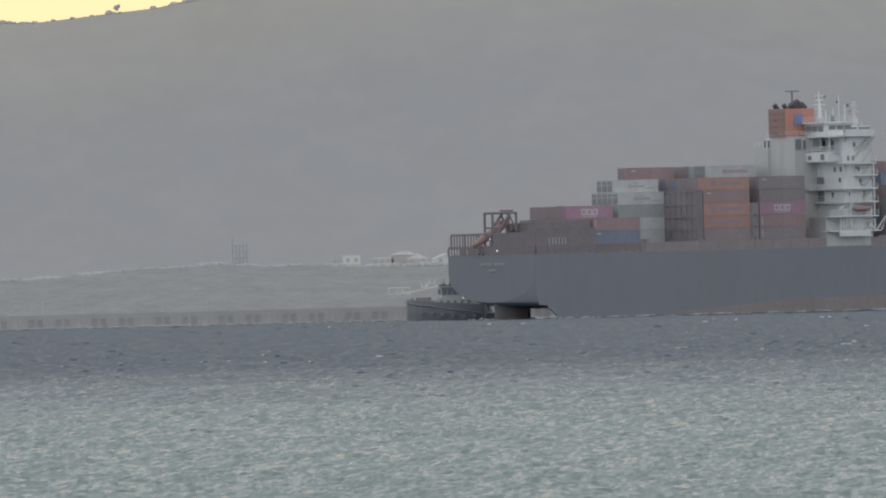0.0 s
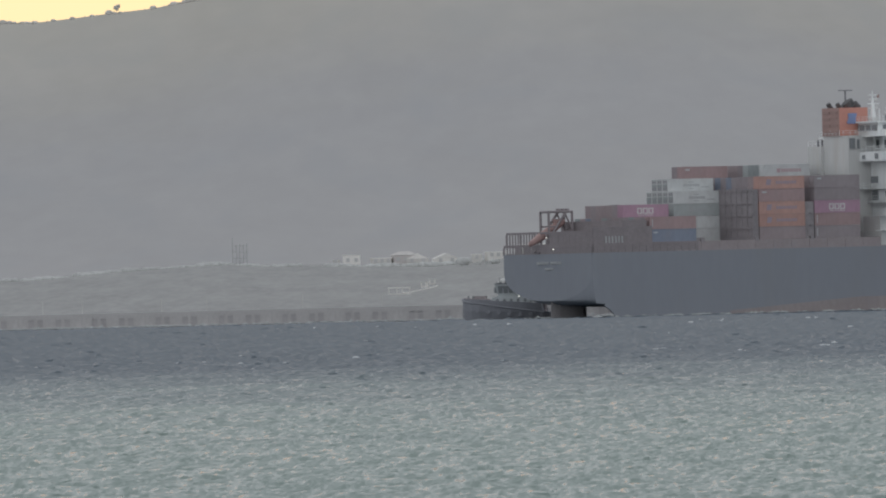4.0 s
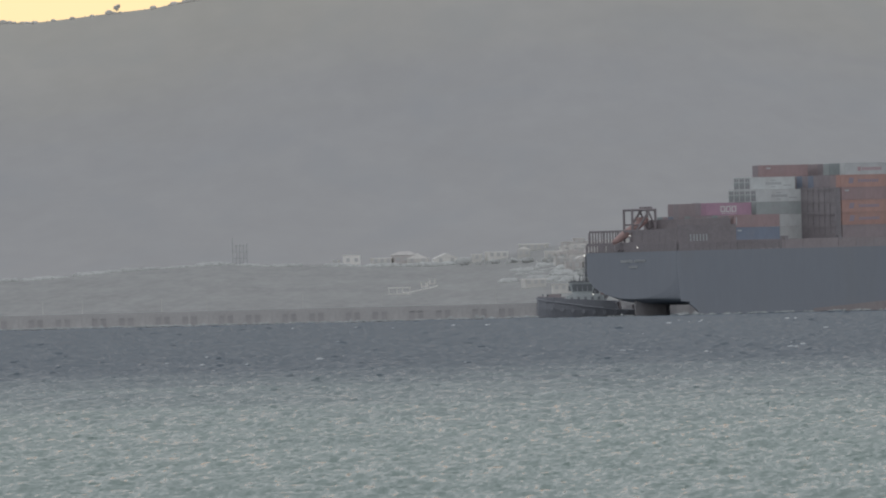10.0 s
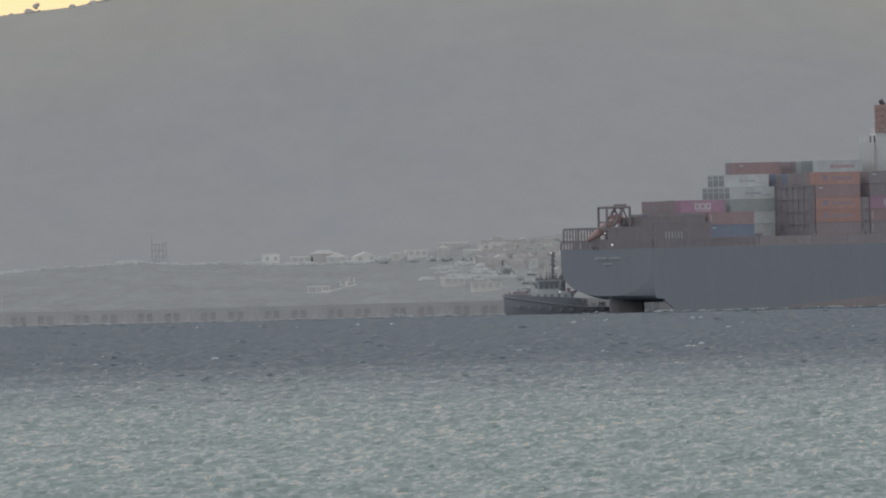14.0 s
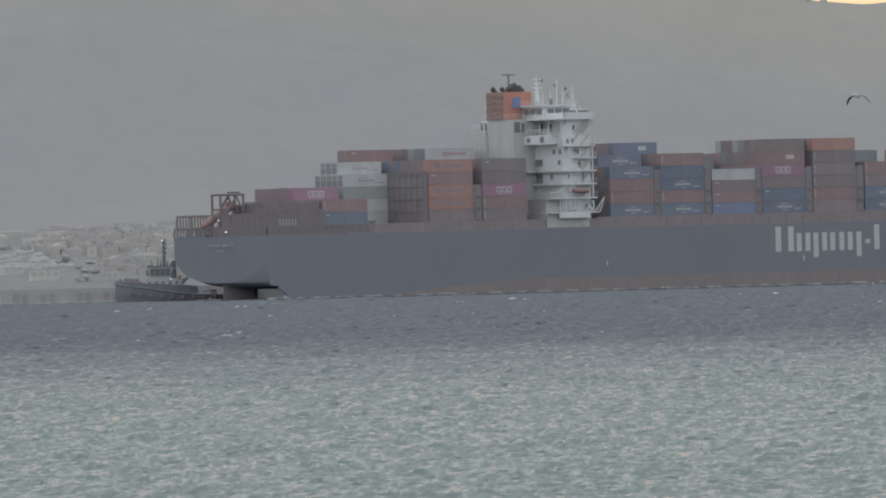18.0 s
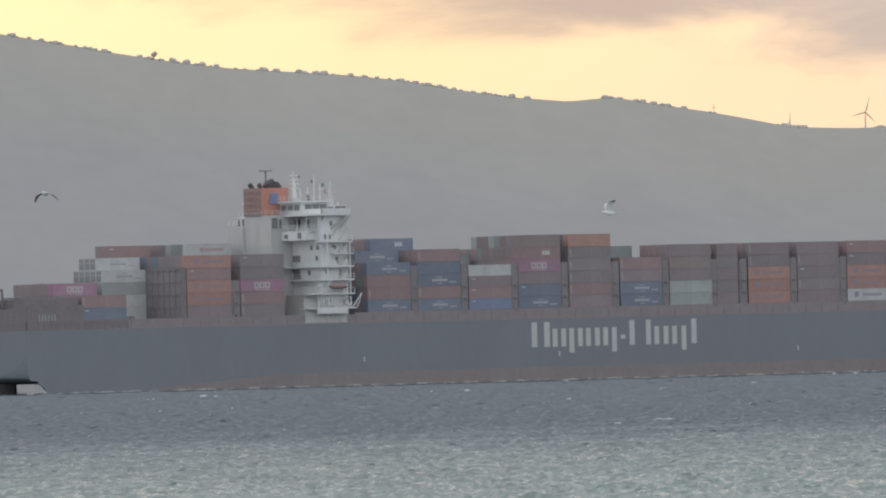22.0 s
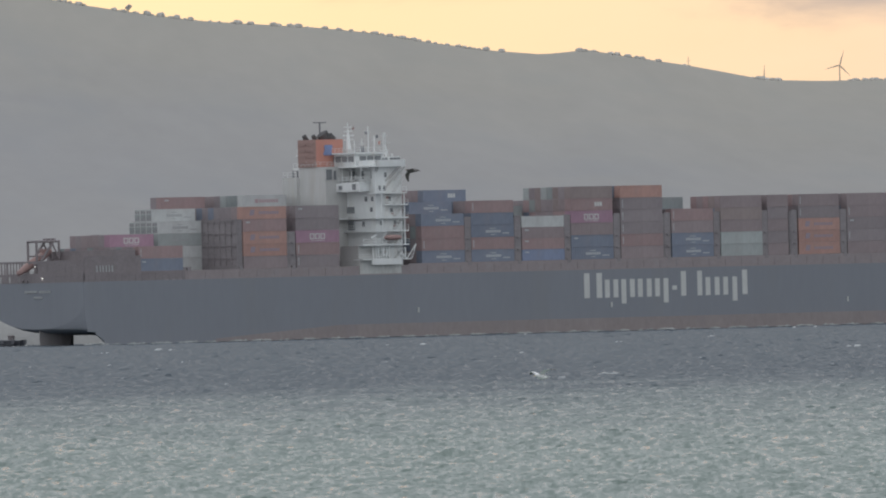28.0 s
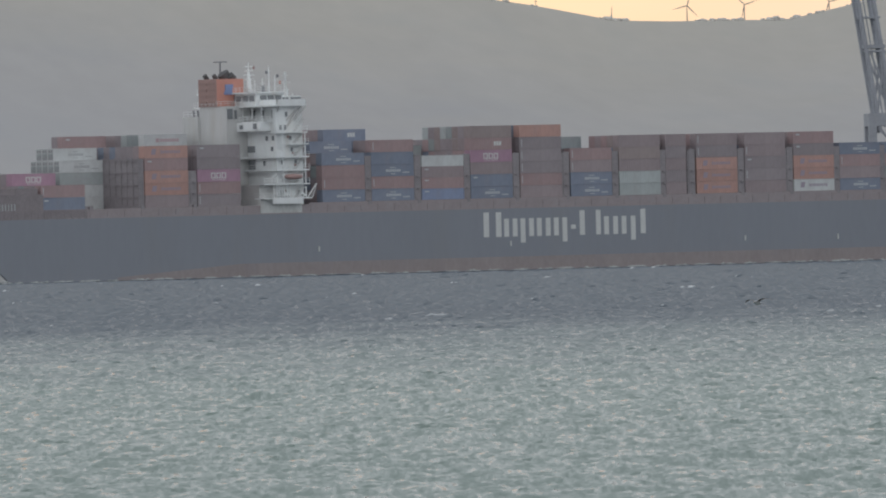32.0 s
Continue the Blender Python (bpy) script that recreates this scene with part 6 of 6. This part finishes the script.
gull(GR, 800, [(28.5, 2226, 243), (29, 1950, 242), (29.5, 1702, 289), (30, 1458, 378)], GULL_WHITE, GULL_GREY, 1.5, 5, 110, 45)
gull(GR, 760, [(30, 2138, 316), (30.5, 1867, 314), (31, 1580, 335), (31.5, 1329, 376)], GULL_GREY, GULL_GREY, 2.0, 30)
gull(DK, 606, [(28.7, 827, 87), (29, 1179, 78), (29.6, 1791, 121), (29.8, 1993, 155), (30, 2206, 171), (30.2, 2420, 190)], GULL_DARK, GULL_DARK, 1.3, 50, -70)
gull(GR, 900, [(28.7, 756, 149), (29, 1058, 144), (29.8, 1813, 158), (30, 2021, 124), (30.2, 2204, 138)], GULL_WHITE, GULL_GREY, 2.0, -30, -90)
gull(DK, 724, [(31.5, 2347, -128), (32, 2316, -146)], GULL_GREY, GULL_DARK, 1.8, 8, 145)


def gull_place(px, tilt, dist):
    return Vector((math.sin(px / F) * dist, math.cos(px / F) * dist, EYE[2] + tilt / F * dist))


def fly(e, wings, dist, rows, beat, lift, heading, roll):
    pts = [(t, gull_place(p, q, dist)) for t, p, q in rows]
    v0 = (pts[1][1] - pts[0][1]) / (pts[1][0] - pts[0][0])
    v1 = (pts[-1][1] - pts[-2][1]) / (pts[-1][0] - pts[-2][0])
    v0, v1 = v0 * 2.5, v1 * 2.5
    v0.z = v1.z = 0
    t0, t1 = pts[0][0], pts[-1][0]
    keys = [(0, pts[0][1] - v0 * t0)] if t0 > 0 else []
    keys += pts
    if t1 < 32:
        keys.append((32, pts[-1][1] + v1 * (32 - t1)))
    turn = pose(0, 0, 0, roll, -4, 90 + heading)
    walk(e, [(t, Matrix.Translation(p) @ turn) for t, p in keys])
    for w, s in wings:
        angles = [(0, lift)]
        k = 0
        a, b = max(0.1, t0 - 0.3), min(31.9, t1 + 0.3)
        n = max(2, int((b - a) * 8))
        for k in range(n + 1):
            t = a + (b - a) * k / n
            angles.append((t, lift + 14 * math.sin(2 * math.pi * beat * (t - rows[-1][0]))))
        angles.append((32, lift))
        walk(w, [(t, pose(0, 0, 0.02, s * ang, 0, 0)) for t, ang in angles])


# ---- what moves ----
def motions():
    walk(ship, [(r[0], ship_pose(r)) for r in SHIP_ROWS])
    for c, m in CARGO:
        walk(c, [(r[0], ship_pose(r) @ m) for r in SHIP_ROWS])
    walk(tug, [(t, tug_pose(t, px)) for t, px in TUG_ROWS])
    for rotor, h, phase in TURBINES:
        walk(rotor, [(t, pose(0, 0, h, 0, phase + 60.0 * t, 0)) for t in range(33)])
    for g in GULLS:
        fly(*g)
    walk(sea, [(0, pose(10, 30, 0)), (32, pose(-14, -34, 0))])


motions()
